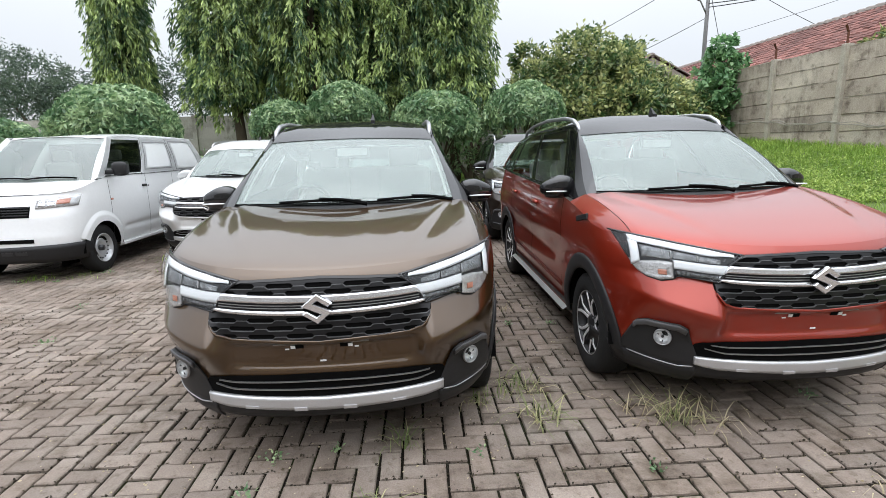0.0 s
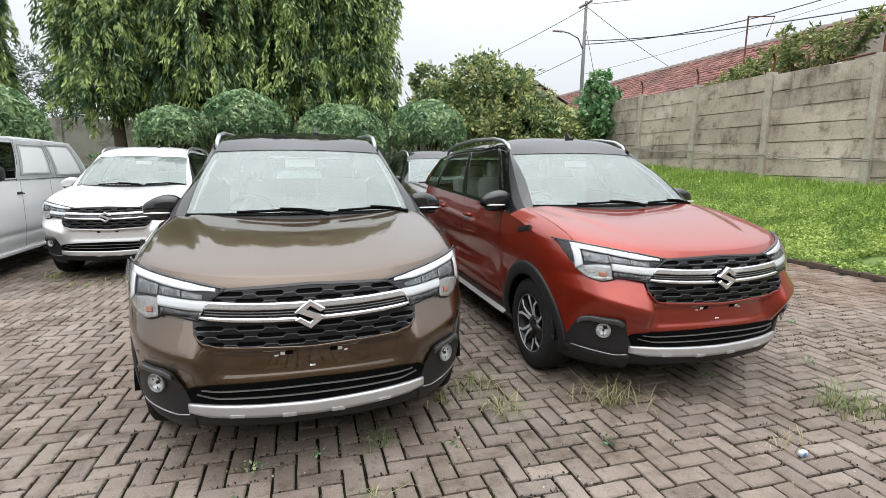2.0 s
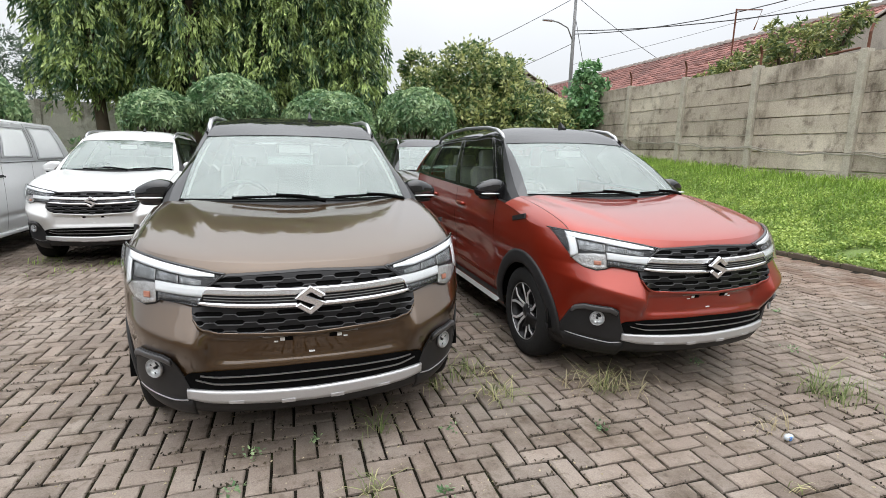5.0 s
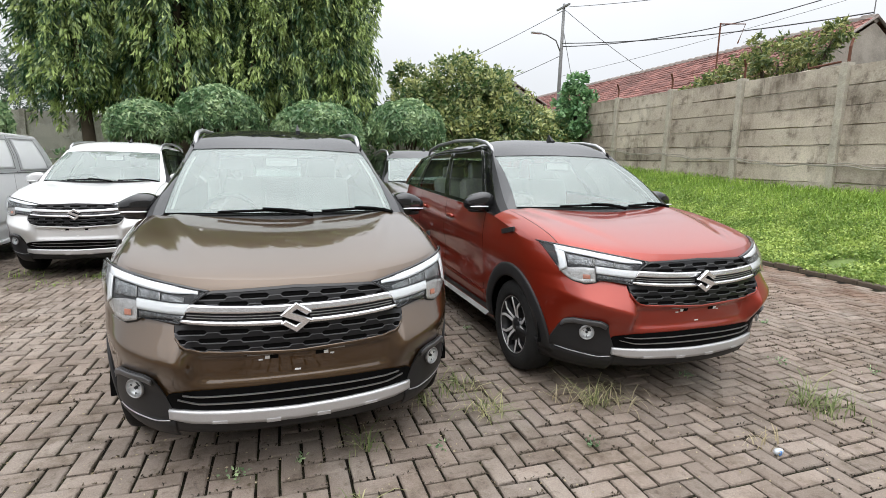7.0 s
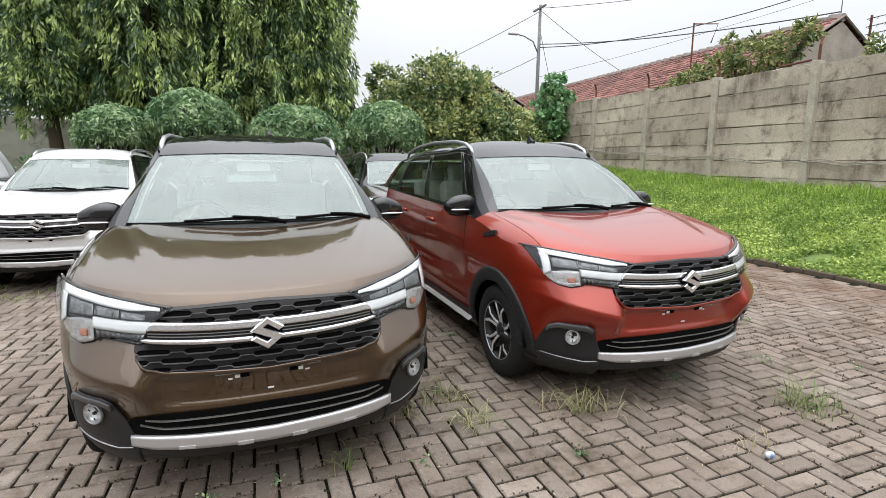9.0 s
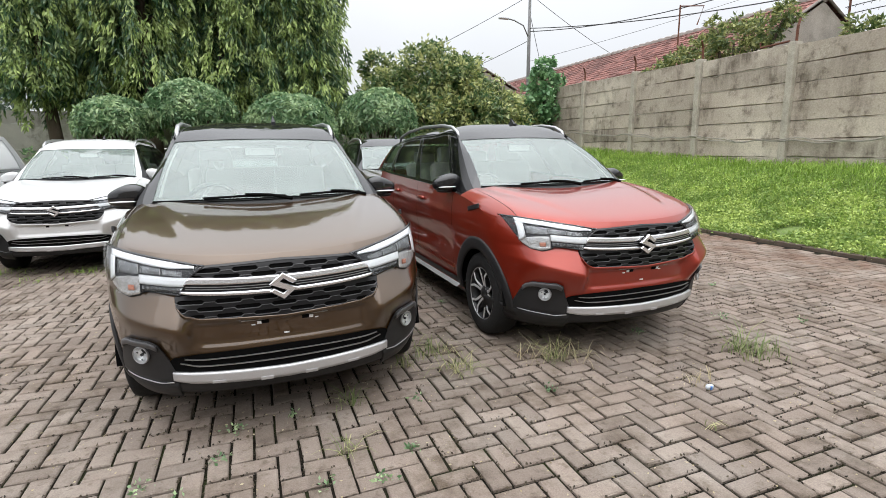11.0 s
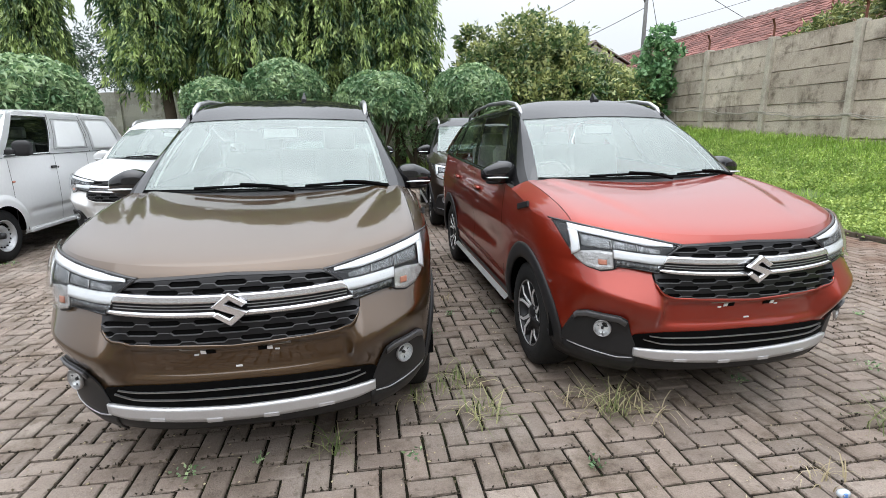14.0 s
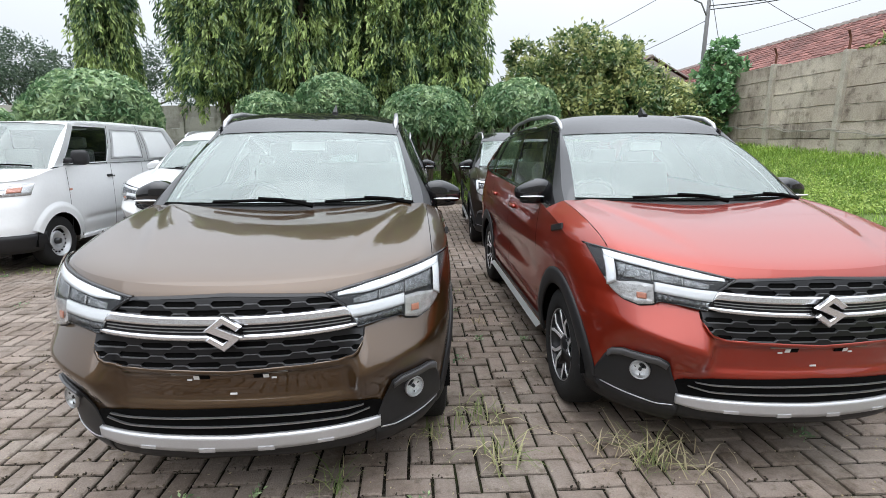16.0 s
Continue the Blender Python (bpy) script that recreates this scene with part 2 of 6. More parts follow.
M_BARK = material("bark", (0.085, 0.065, 0.045), 0.95, vary=0.4, scale=8, bump=0.9, bscale=30, stretch=(1, 1, 0.3))
M_RUST = material("rusty_iron", (0.12, 0.045, 0.025), 0.85, vary=0.4, scale=20, bump=0.4)
M_POLE = material("grey_steel_pole", (0.16, 0.16, 0.16), 0.6, vary=0.2, scale=5)
M_WIRE = material("black_cable", (0.03, 0.03, 0.03), 0.7)
L_POLY = leaf_material("drooping_leaf", (0.046, 0.108, 0.045), (0.50, 0.62, 0.22), 0.4, 0.6, 1.5)
L_DOME = leaf_material("palmate_leaf", (0.098, 0.200, 0.086), (0.46, 0.60, 0.32), 0.37)
L_MANGO = leaf_material("mango_leaf", (0.06, 0.125, 0.042), (0.54, 0.56, 0.23), 0.4, 0.4)
L_FINE = leaf_material("far_leaf", (0.05, 0.085, 0.055), (0.14, 0.19, 0.12))
L_VINE = leaf_material("vine_leaf", (0.09, 0.21, 0.085), (0.31, 0.50, 0.24))
L_BUSH = leaf_material("bush_leaf", (0.08, 0.13, 0.04), (0.44, 0.45, 0.17))
L_GRASS = leaf_material("grass_blade", (0.18, 0.31, 0.04), (0.40, 0.55, 0.11), 0.6)
L_CLOVER = leaf_material("creeper_leaf", (0.15, 0.25, 0.045), (0.52, 0.63, 0.18), 0.55)
L_TUFT = leaf_material("tuft_blade", (0.13, 0.18, 0.055), (0.55, 0.50, 0.28), 0.7)
L_CRUMB = leaf_material("soil_crumb", (0.03, 0.026, 0.018), (0.125, 0.10, 0.066), 0.9)
L_DRY = leaf_material("dry_blade", (0.35, 0.29, 0.17), (0.55, 0.48, 0.32), 0.8)

P_BROWN = material("brown_metallic_paint", (0.057, 0.0262, 0.0034), 0.36, 0.62, coat=1.0, coat_ior=1.68, flake=0.08)
P_RED = material("burnt_orange_metallic_paint", (0.27, 0.0215, 0.0070), 0.38, 0.52, coat=1.0, coat_ior=1.48, flake=0.08)
P_WHITE = material("white_paint", (0.64, 0.645, 0.64), 0.35, 0.0, coat=0.8, vary=0.03, scale=2)
P_VAN = material("van_white_paint", (0.76, 0.77, 0.77), 0.38, 0.0, coat=0.6, vary=0.03, scale=2)
P_BLACK = material("black_gloss_paint", (0.010, 0.010, 0.011), 0.35, 0.0, coat=1.0, coat_ior=1.62, spec=0.0)
P_DARK = material("dark_brown_paint", (0.03, 0.02, 0.014), 0.35, 0.4, coat=1.0)
M_PLASTIC = material("black_textured_plastic", (0.017, 0.017, 0.018), 0.5, spec=0.35, vary=0.15, scale=30, bump=0.15, bscale=400, dist=0.001)
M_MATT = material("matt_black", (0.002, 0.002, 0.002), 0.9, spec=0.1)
M_GRILLE = material("dark_grille_plastic", (0.009, 0.009, 0.010), 0.3, spec=0.3)
M_SILVER = material("silver_trim", (0.55, 0.55, 0.56), 0.38, 0.6, vary=0.05, scale=10)
M_CHROME = material("chrome", (0.80, 0.80, 0.82), 0.09, 1.0)
M_BARCHROME = material("brushed_chrome_bar", (0.74, 0.74, 0.76), 0.22, 0.85, vary=0.04, scale=20)
M_CORNER = material("clear_lamp_cell", (0.52, 0.51, 0.50), 0.2, 0.4, coat=0.8, vary=0.35, scale=26, bump=0.5, bscale=60)
M_SATIN = material("satin_metal", (0.42, 0.42, 0.43), 0.35, 0.85)
M_TYRE = material("tyre_rubber", (0.016, 0.016, 0.016), 0.8, spec=0.25, vary=0.25, scale=12, bump=0.3, bscale=120)
M_RIM = material("machined_alloy", (0.72, 0.72, 0.73), 0.35, 0.5)
M_RIMDARK = material("dark_alloy", (0.04, 0.04, 0.042), 0.4, 0.6)
M_STEEL = material("silver_steel_wheel", (0.58, 0.59, 0.60), 0.45, 0.5, vary=0.1, scale=20)
M_LENS = glass_material("lamp_lens", (0.95, 0.97, 0.98), 1.28)
M_GLASS = glass_material("windscreen_glass", (0.74, 0.86, 0.80), 1.66, sky_sheen=0.26)
M_VANGLASS = glass_material("van_windscreen_glass", (0.62, 0.72, 0.67), 1.75, sky_sheen=0.2)
M_SIDEGLASS = glass_material("tinted_side_glass", (0.82, 0.90, 0.87), 1.7)
M_VANSIDE = glass_material("van_door_glass", (0.30, 0.35, 0.33), 1.6)
M_FOG = material("fog_reflector", (0.90, 0.91, 0.92), 0.2, 0.45, coat=0.6, vary=0.45, scale=40)
# black plastic toned grey as if lit, for the brow face and bar glints
M_BROW = material("lit_black_plastic", (0.075, 0.075, 0.078), 0.45, vary=0.1, scale=30)
M_AMBER = material("amber_lamp", (0.56, 0.23, 0.15), 0.3, coat=0.8)
M_FACET = material("faceted_reflector", (0.27, 0.275, 0.28), 0.25, 0.75, vary=0.75, scale=38, bump=1.0, bscale=70, dist=0.012)
M_MORTAR = material("pale_mortar", (0.50, 0.47, 0.40), 0.95, vary=0.4, scale=9, bump=0.5, bscale=60)
M_CABLE = material("dusty_grey_cable", (0.30, 0.28, 0.24), 0.8, vary=0.3, scale=8)
M_REFLECT = material("lamp_reflector", (0.42, 0.43, 0.44), 0.25, 0.75, vary=0.3, scale=25)
M_LAMPDARK = material("lamp_housing", (0.035, 0.035, 0.037), 0.35, 0.3)
M_DRL = material("clear_light_guide", (0.86, 0.87, 0.88), 0.2, coat=1.0)
M_SEAT = material("seat_under_clear_plastic", (0.42, 0.42, 0.41), 0.3, vary=0.25, scale=8, bump=0.3, bscale=20)
M_INNER = material("interior_plastic", (0.10, 0.10, 0.10), 0.6)
M_LINING = material("pale_headlining", (0.55, 0.54, 0.51), 0.9)
M_GASKET = material("grey_seal", (0.25, 0.25, 0.25), 0.6)
M_PAPER = material("white_paper", (0.8, 0.8, 0.8), 0.8)


# ---- mesh helpers ----
def mesh_ob(name, verts, faces, mat, smooth=False, parent=None, label=""):
    me = bpy.data.meshes.new(name)
    me.from_pydata([tuple(v) for v in verts], [], faces)
    me.materials.append(mat)
    if smooth:
        me.polygons.foreach_set("use_smooth", [True] * len(me.polygons))
    me.update()
    ob = new(name, me)
    ob.parent = parent
    if label:
        ob["label"] = label
    return ob


def part(name, bm, mat, parent, label="", smooth=False):
    me = bpy.data.meshes.new(name)
    bmesh.ops.recalc_face_normals(bm, faces=bm.faces)
    bm.to_mesh(me)
    bm.free()
    me.materials.append(mat)
    if smooth:
        me.polygons.foreach_set("use_smooth", [True] * len(me.polygons))
    ob = new(name, me)
    ob.parent = parent
    if label:
        ob["label"] = label
    return ob


def box_into(bm, c, s, rot=None, bevel=0.0, seg=2):
    """A bevelled box of size s at c, into bm."""
    m = Matrix.Translation(c) @ (rot.to_4x4() if rot else Matrix.Identity(4)) @ Matrix.Diagonal((*s, 1))
    g = bmesh.ops.create_cube(bm, size=1, matrix=m)
    if bevel:
        es = list({e for v in g["verts"] for e in v.link_edges})
        bmesh.ops.bevel(bm, geom=es, offset=bevel, segments=seg, affect="EDGES", profile=0.6)
    return bm


def tube_into(bm, pts, r, sides=8, cap=True):
    """A tube along pts; r a number or one per point."""
    pts = [Vector(p) for p in pts]
    rs = r if isinstance(r, (list, tuple)) else [r] * len(pts)
    rings = []
    for i, p in enumerate(pts):
        d = (pts[min(i + 1, len(pts) - 1)] - pts[max(i - 1, 0)]).normalized()
        a = d.orthogonal().normalized() if abs(d.z) > 0.95 else d.cross(Vector((0, 0, 1))).normalized()
        b = d.cross(a)
        rings.append([bm.verts.new(p + (a * math.cos(k * 2 * math.pi / sides) + b * math.sin(k * 2 * math.pi / sides)) * rs[i]) for k in range(sides)])
    for q, w in zip(rings, rings[1:]):
        for k in range(sides):
            bm.faces.new((q[k], q[(k + 1) % sides], w[(k + 1) % sides], w[k]))
    if cap:
        bm.faces.new(rings[0][::-1])
        bm.faces.new(rings[-1])
    return bm


def sheet_into(bm, fn, nu, nv, thick=0.0, keep=None):
    """A grid surface fn(u, v), u and v from 0 to 1; thick adds a back skin along the mean normal."""
    vs = [[Vector(fn(i / nu, j / nv)) for j in range(nv + 1)] for i in range(nu + 1)]
    g = [[bm.verts.new(p) for p in row] for row in vs]
    fs = []
    for i in range(nu):
        for j in range(nv):
            q = (g[i][j], g[i + 1][j], g[i + 1][j + 1], g[i][j + 1])
            c = sum((v.co for v in q), Vector()) / 4
            if keep is None or keep(c):
                try:
                    fs.append(bm.faces.new(q))
                except ValueError:
                    pass
    if thick:
        bmesh.ops.solidify(bm, geom=fs, thickness=thick)
    loose = [v for row in g for v in row if v.is_valid and not v.link_faces]
    bmesh.ops.delete(bm, geom=loose, context="VERTS")
    return bm


def lathe_into(bm, prof, segs=40, axis="x"):
    """Turns a profile of (along, radius) about the x axis."""
    rings = []
    for a, r in prof:
        rings.append([bm.verts.new((a, r * math.cos(2 * math.pi * k / segs), r * math.sin(2 * math.pi * k / segs))) for k in range(segs)])
    for q, w in zip(rings, rings[1:]):
        for k in range(segs):
            bm.faces.new((q[k], q[(k + 1) % segs], w[(k + 1) % segs], w[k]))
    return bm


def lerp(a, b, t):
    return a + (b - a) * t


def curve_at(table, x):
    """Smooth reading of a table of (x, value)."""
    if x <= table[0][0]:
        return table[0][1]
    for (a, va), (b, vb) in zip(table, table[1:]):
        if x <= b:
            t = (x - a) / (b - a)
            return lerp(va, vb, t)
    return table[-1][1]


def smooth_at(table, x, h):
    return (curve_at(table, x - h) + 2 * curve_at(table, x) + curve_at(table, x + h)) / 4


def sstep(a, b, x):
    t = min(1, max(0, (x - a) / (b - a)))
    return t * t * (3 - 2 * t)


# ---- ground, lot, lawn ----
KERB_U, BACK_V = 7.2, 13.4
WALL_U, POST_STEP = 11.45, 2.43


def ground_z(u, v):
    """The lot is flat; the lawn climbs towards the side wall, the planted strip behind climbs a little."""
    side = max(0.0, u - KERB_U)
    back = max(0.0, v - BACK_V)
    base = 1.02 + 0.062 * max(0.0, min(v, 24) - 8.0)
    zs = base * sstep(-0.3, 4.4, side) if side > 0 else 0.0
    zb = 0.085 * min(back, 9)
    return max(zs, zb) if side > 0 else zb


def ground_sheet():
    us = [-2000, -400, -100, -40, -25, -16, -12] + [x * 0.8 for x in range(-14, 9)] + [7.0, 7.21, 7.5, 8, 8.5, 9, 9.5, 10, 10.5, 11, 11.6, 12.5, 14, 18, 26, 45, 120, 500, 2000]
    vs = [-2000, -400, -100, -40, -20, -10, -6, -3, 0, 2, 4, 6, 8, 10, 12, 13.2, 13.5, 14, 15, 16, 17, 18, 19, 20, 22, 25, 32, 50, 120, 500, 2000]
    verts = [(u, v, ground_z(u, v) - 0.016) for u in us for v in vs]
    n = len(vs)
    faces = [(i * n + j, (i + 1) * n + j, (i + 1) * n + j + 1, i * n + j + 1) for i in range(len(us) - 1) for j in range(n - 1)]
    ob = mesh_ob("ground", verts, faces, M_SOIL, True)
    ob.data.materials.append(M_LAWN)
    for p in ob.data.polygons:
        c = p.center
        if c.x > KERB_U or c.y > BACK_V:
            p.material_index = 1
    return tagged(ob, "dark soil under the paving, grassy beyond the kerb", "ground", kind="structure")


ground_sheet()
PITCH, GAP = 0.107, 0.0138


def paver_shape(lx, ly, jit):
    """Corners of one paving block with a chamfered top."""
    hx, hy, c = lx / 2, ly / 2, 0.007
    return ([(-hx, -hy, -0.03), (hx, -hy, -0.03), (hx, hy, -0.03), (-hx, hy, -0.03)] +
            [(-hx, -hy, -0.006), (hx, -hy, -0.006), (hx, hy, -0.006), (-hx, hy, -0.006)] +
            [(-hx + c, -hy + c, 0), (hx - c, -hy + c, 0), (hx - c, hy - c, 0), (-hx + c, hy - c, 0)])


PAVER_FACES = [(8, 9, 10, 11)] + [(a, (a + 1) % 4, 4 + (a + 1) % 4, 4 + a) for a in range(4)] + [(4 + a, 4 + (a + 1) % 4, 8 + (a + 1) % 4, 8 + a) for a in range(4)]


def pavers():
    """Herringbone blocks over the lot."""
    rnd = random.Random(4)
    lot = tagged(new("pavement"), "grey-brown concrete block paving laid in herringbone", "paving", kind="structure")
    shared = []
    for k in range(6):
        pair = []
        for (lx, ly) in ((2 * PITCH - GAP, PITCH - GAP), (PITCH - GAP, 2 * PITCH - GAP)):
            me = bpy.data.meshes.new("paver")
            me.from_pydata([(x + rnd.uniform(-.0025, .0025), y + rnd.uniform(-.0025, .0025), z) for x, y, z in paver_shape(lx, ly, 0)], [], PAVER_FACES)
            me.materials.append(M_PAVER)
            pair.append(me)
        shared.append(pair)
    near, joints = [], []
    verts, faces = [], []
    i0, i1, j0, j1 = -112, 68, -75, 126
    for i in range(i0, i1):
        for j in range(j0, j1):
            k = (i - j + 2) % 4
            if k not in (0, 2):
                continue
            u0, v1 = -0.085 + i * PITCH, 1.948 + j * PITCH
            flat = k == 0
            cu = u0 + (PITCH if flat else PITCH / 2)
            cv = v1 - (PITCH / 2 if flat else PITCH)
            if cu > KERB_U - 0.12 or cv > BACK_V - 0.15:
                continue
            if -3.5 < cu < 6 and .6 < cv < 5.5:
                joints.append((cu, cv, *((2 * PITCH, PITCH) if flat else (PITCH, 2 * PITCH))))
            dz = rnd.uniform(-0.005, 0.002)
            m = Matrix.Translation((cu, cv, dz)) @ Euler((rnd.gauss(0, .012), rnd.gauss(0, .012), rnd.gauss(0, .012))).to_matrix().to_4x4()
            if -1.1 < cu < 2.2 and 1.0 < cv < 3.05 and len(near) < 305:
                near.append((m, shared[rnd.randrange(6)][0 if flat else 1]))
                continue
            b = len(verts)
            lx, ly = (2 * PITCH - GAP, PITCH - GAP) if flat else (PITCH - GAP, 2 * PITCH - GAP)
            verts += [m @ Vector(p) for p in paver_shape(lx, ly, 0)]
            faces += [tuple(b + a for a in f) for f in PAVER_FACES]
    field = mesh_ob("paver_field", verts, faces, M_PAVER, False, lot)
    field["kind"] = "stuff"
    return lot, near, joints


PAVEMENT, NEAR_PAVERS, JOINTS = pavers()


def blades_mesh(name, rnd, spots, mat, hmin, hmax, wide, lean, parent=None):
    """Curved grass blades (three faces each) at spots (x, y, z)."""
    verts, faces = [], []
    for (x, y, z) in spots:
        h, a, w = rnd.uniform(hmin, hmax), rnd.uniform(0, 6.283), wide * rnd.uniform(.6, 1.3)
        l = lean * rnd.uniform(.3, 1.6)
        dx, dy = math.cos(a), math.sin(a)
        px, py = -dy * w / 2, dx * w / 2
        b = len(verts)
        for f, lf, ww in ((0, 0, 1), (.45, .18, .9), (.8, .55, .6)):
            cx, cy, cz = x + dx * l * h * lf, y + dy * l * h * lf, z + h * f * (1 - .15 * lf * l)
            verts += [(cx - px * ww, cy - py * ww, cz), (cx + px * ww, cy + py * ww, cz)]
        verts.append((x + dx * l * h, y + dy * l * h, z + h * max(.25, 1 - .35 * l)))
        faces += [(b, b + 1, b + 3, b + 2), (b + 2, b + 3, b + 5, b + 4), (b + 4, b + 5, b + 6)]
    return mesh_ob(name, verts, faces, mat, False, parent)


def leaf_mesh(name, mat, pos, direc, length, width, fold=0.25, parent=None, seed=0, droop=0.0):
    """Many leaves, each a folded lance of six corners; numpy arrays of positions and directions."""
    rng = np.random.default_rng(seed)
    n = len(pos)
    d = direc / (np.linalg.norm(direc, axis=1, keepdims=True) + 1e-9)
    side = np.cross(d, rng.normal(size=(n, 3)))
    side /= (np.linalg.norm(side, axis=1, keepdims=True) + 1e-9)
    up = np.cross(side, d)
    L = length * rng.uniform(.65, 1.25, (n, 1))
    Wd = width * rng.uniform(.7, 1.25, (n, 1))
    tip = pos + d * L
    tip[:, 2] -= (droop * L[:, 0])
    mid = pos + d * L * .45 + up * Wd * fold
    verts = np.stack([pos, mid + side * Wd * .5, tip, mid - side * Wd * .5], 1).reshape(-1, 3)
    idx = np.arange(n) * 4
    faces = np.stack([idx, idx + 1, idx + 2, idx + 3], 1)
    me = bpy.data.meshes.new(name)
    me.vertices.add(len(verts))
    me.vertices.foreach_set("co", verts.ravel())
    me.loops.add(n * 4)
    me.loops.foreach_set("vertex_index", faces.ravel())
    me.polygons.add(n)
    me.polygons.foreach_set("loop_start", idx)
    me.polygons.foreach_set("loop_total", np.full(n, 4))
    me.materials.append(mat)
    me.update(calc_edges=True)
    ob = new(name, me)
    ob.parent = parent
    return ob


def kerb():
    rnd = random.Random(7)
    root = tagged(new("kerb"), "low mossy brown concrete kerb edging the lawn", "kerb", kind="structure")
    v = -6.0
    while v < BACK_V:
        ln = rnd.uniform(.38, .42)
        bm = box_into(bmesh.new(), (0, 0, 0), (0.13, ln - .015, 0.2), None, 0.014, 2)
        ob = part("kerb_stone", bm, M_KERB, root, smooth=False)
        ob.matrix_basis = pose(KERB_U + .02 + rnd.uniform(-.012, .012), v + ln / 2, -.045 + rnd.uniform(-.014, .014), rnd.uniform(-1, 1), rnd.uniform(-2, 2), rnd.uniform(-1.2, 1.2))
        v += ln
    u = KERB_U - .2
    while u > -12:
        bm = box_into(bmesh.new(), (0, 0, 0), (0.385, 0.13, 0.2), None, 0.014, 2)
        ob = part("kerb_stone", bm, M_KERB, root)
        ob.matrix_basis = pose(u, BACK_V, 0.0 + rnd.uniform(-.01, .01), 0, 0, rnd.uniform(-1, 1))
        u -= 0.4


kerb()


def lawn():
    rnd = random.Random(11)
    spots, clover = [], []
    for _ in range(52000):
        u, v = rnd.uniform(KERB_U + .9, WALL_U), rnd.uniform(-1, 21)
        near = sstep(8.2, 10.6, u + rnd.gauss(0, .6))
        if rnd.random() < .12 + .88 * near:
            spots.append((u, v, ground_z(u, v) - .03))
    for _ in range(190000):
        u, v = rnd.uniform(KERB_U - .03, WALL_U - .8), rnd.uniform(-1, 19)
        if rnd.random() > sstep(8.6, 10.8, u) and noise.noise((u * .9, v * .9, 0)) > -.42:
            clover.append((u, v, ground_z(u, v) + rnd.uniform(-.02, .09)))
    g = blades_mesh("lawn_grass", rnd, spots, L_GRASS, .10, .26, .012, .7)
    tagged(g, "bright green rough grass along the wall", "grass", kind="stuff")
    p = np.array(clover)
    rng = np.random.default_rng(3)
    d = rng.normal(size=p.shape)
    d[:, 2] = np.abs(d[:, 2]) * .5
    c = leaf_mesh("ground_cover", L_CLOVER, p, d, .050, .036, .2, None, 5)
    tagged(c, "yellow-green creeping ground cover on the lawn", "ground cover", kind="stuff")
    # grass behind the lot under the trees
    sp = [(u, v, ground_z(u, v) - .02) for u, v in ((rnd.uniform(-12, 11), rnd.uniform(13.4, 19)) for _ in range(16000))]
    tagged(blades_mesh("strip_grass", rnd, sp, L_GRASS, .10, .32, .018, .8), "unmown grass under the trees", "grass", kind="stuff")


lawn()


# ---- concrete panel walls ----
def panel_wall(name, label, p0, direction, posts, step, z_base, z_top, mat, post_mat, panel_h=0.41, lean=0.0):
    """Posts with stacked precast panels between; z_base and z_top are functions of the distance along the wall."""
    rnd = random.Random(21)
    root = tagged(new(name), label, "wall", kind="structure")
    d = Vector(direction).normalized()
    ang = math.atan2(d.y, d.x)
    for k in range(posts):
        s = k * step
        zb, zt = z_base(s) - .4, z_top(s)
        bm = box_into(bmesh.new(), (0, 0, (zt - zb) / 2), (0.155, 0.22, zt - zb + .05), None, 0.012, 2)
        ob = part("post", bm, post_mat, root)
        ob.matrix_basis = Matrix.Translation(Vector(p0) + d * s + Vector((0, 0, zb))) @ pose(0, 0, 0, lean + rnd.gauss(0, .5), rnd.gauss(0, .4), math.degrees(ang))
        if k == posts - 1:
            break
        zc = z_top(s + step / 2) - .02
        while zc > z_base(s + step / 2) - .4:
            h = panel_h * rnd.uniform(.97, 1.03)
            bm = bmesh.new()
            nx = 14
            rows = []
            for zz, off in ((-h / 2, .05), (-h / 2 + .014, 0), (h / 2 - .010, 0), (h / 2, .05)):
                for sgn in (1,):
                    rows.append([bm.verts.new((-step / 2 + .05 + (step - .1) * i / nx, .03 - off - rnd.uniform(0, .006), zz + rnd.gauss(0, .006))) for i in range(nx + 1)])
            rows.append([bm.verts.new((v.co.x, -.03, v.co.z)) for v in rows[-1]])
            rows.append([bm.verts.new((v.co.x, -.03, v.co.z)) for v in rows[0]])
            for a, b in zip(rows, rows[1:]):
                for i in range(nx):
                    bm.faces.new((a[i], a[i + 1], b[i + 1], b[i]))
            ob = part("panel", bm, mat, root)
            ob.matrix_basis = Matrix.Translation(Vector(p0) + d * (s + step / 2) + Vector((0, 0, zc - h / 2))) @ pose(0, 0, 0, lean + rnd.gauss(0, .5), rnd.gauss(0, .35), math.degrees(ang))
            # ragged mortar smeared along the head of each panel
            if rnd.random() < .45:
                zc -= h
                continue
            mb = bmesh.new()
            up, dn = [], []
            for i in range(49):
                x = -step / 2 + .08 + (step - .16) * i / 48
                t = max(.0015, .011 * noise.noise((x * 3.1, zc * 5, s)) + .006 + rnd.uniform(-.003, .003))
                up.append(mb.verts.new((x, .036, h / 2 - .004 + t * .5)))
                dn.append(mb.verts.new((x, .036, h / 2 - .008 - t)))
            for i in range(48):
                mb.faces.new((dn[i], dn[i + 1], up[i + 1], up[i]))
            bmesh.ops.solidify(mb, geom=list(mb.faces), thickness=.02)
            part("mortar", mb, M_MORTAR, ob)
            zc -= h
    return root


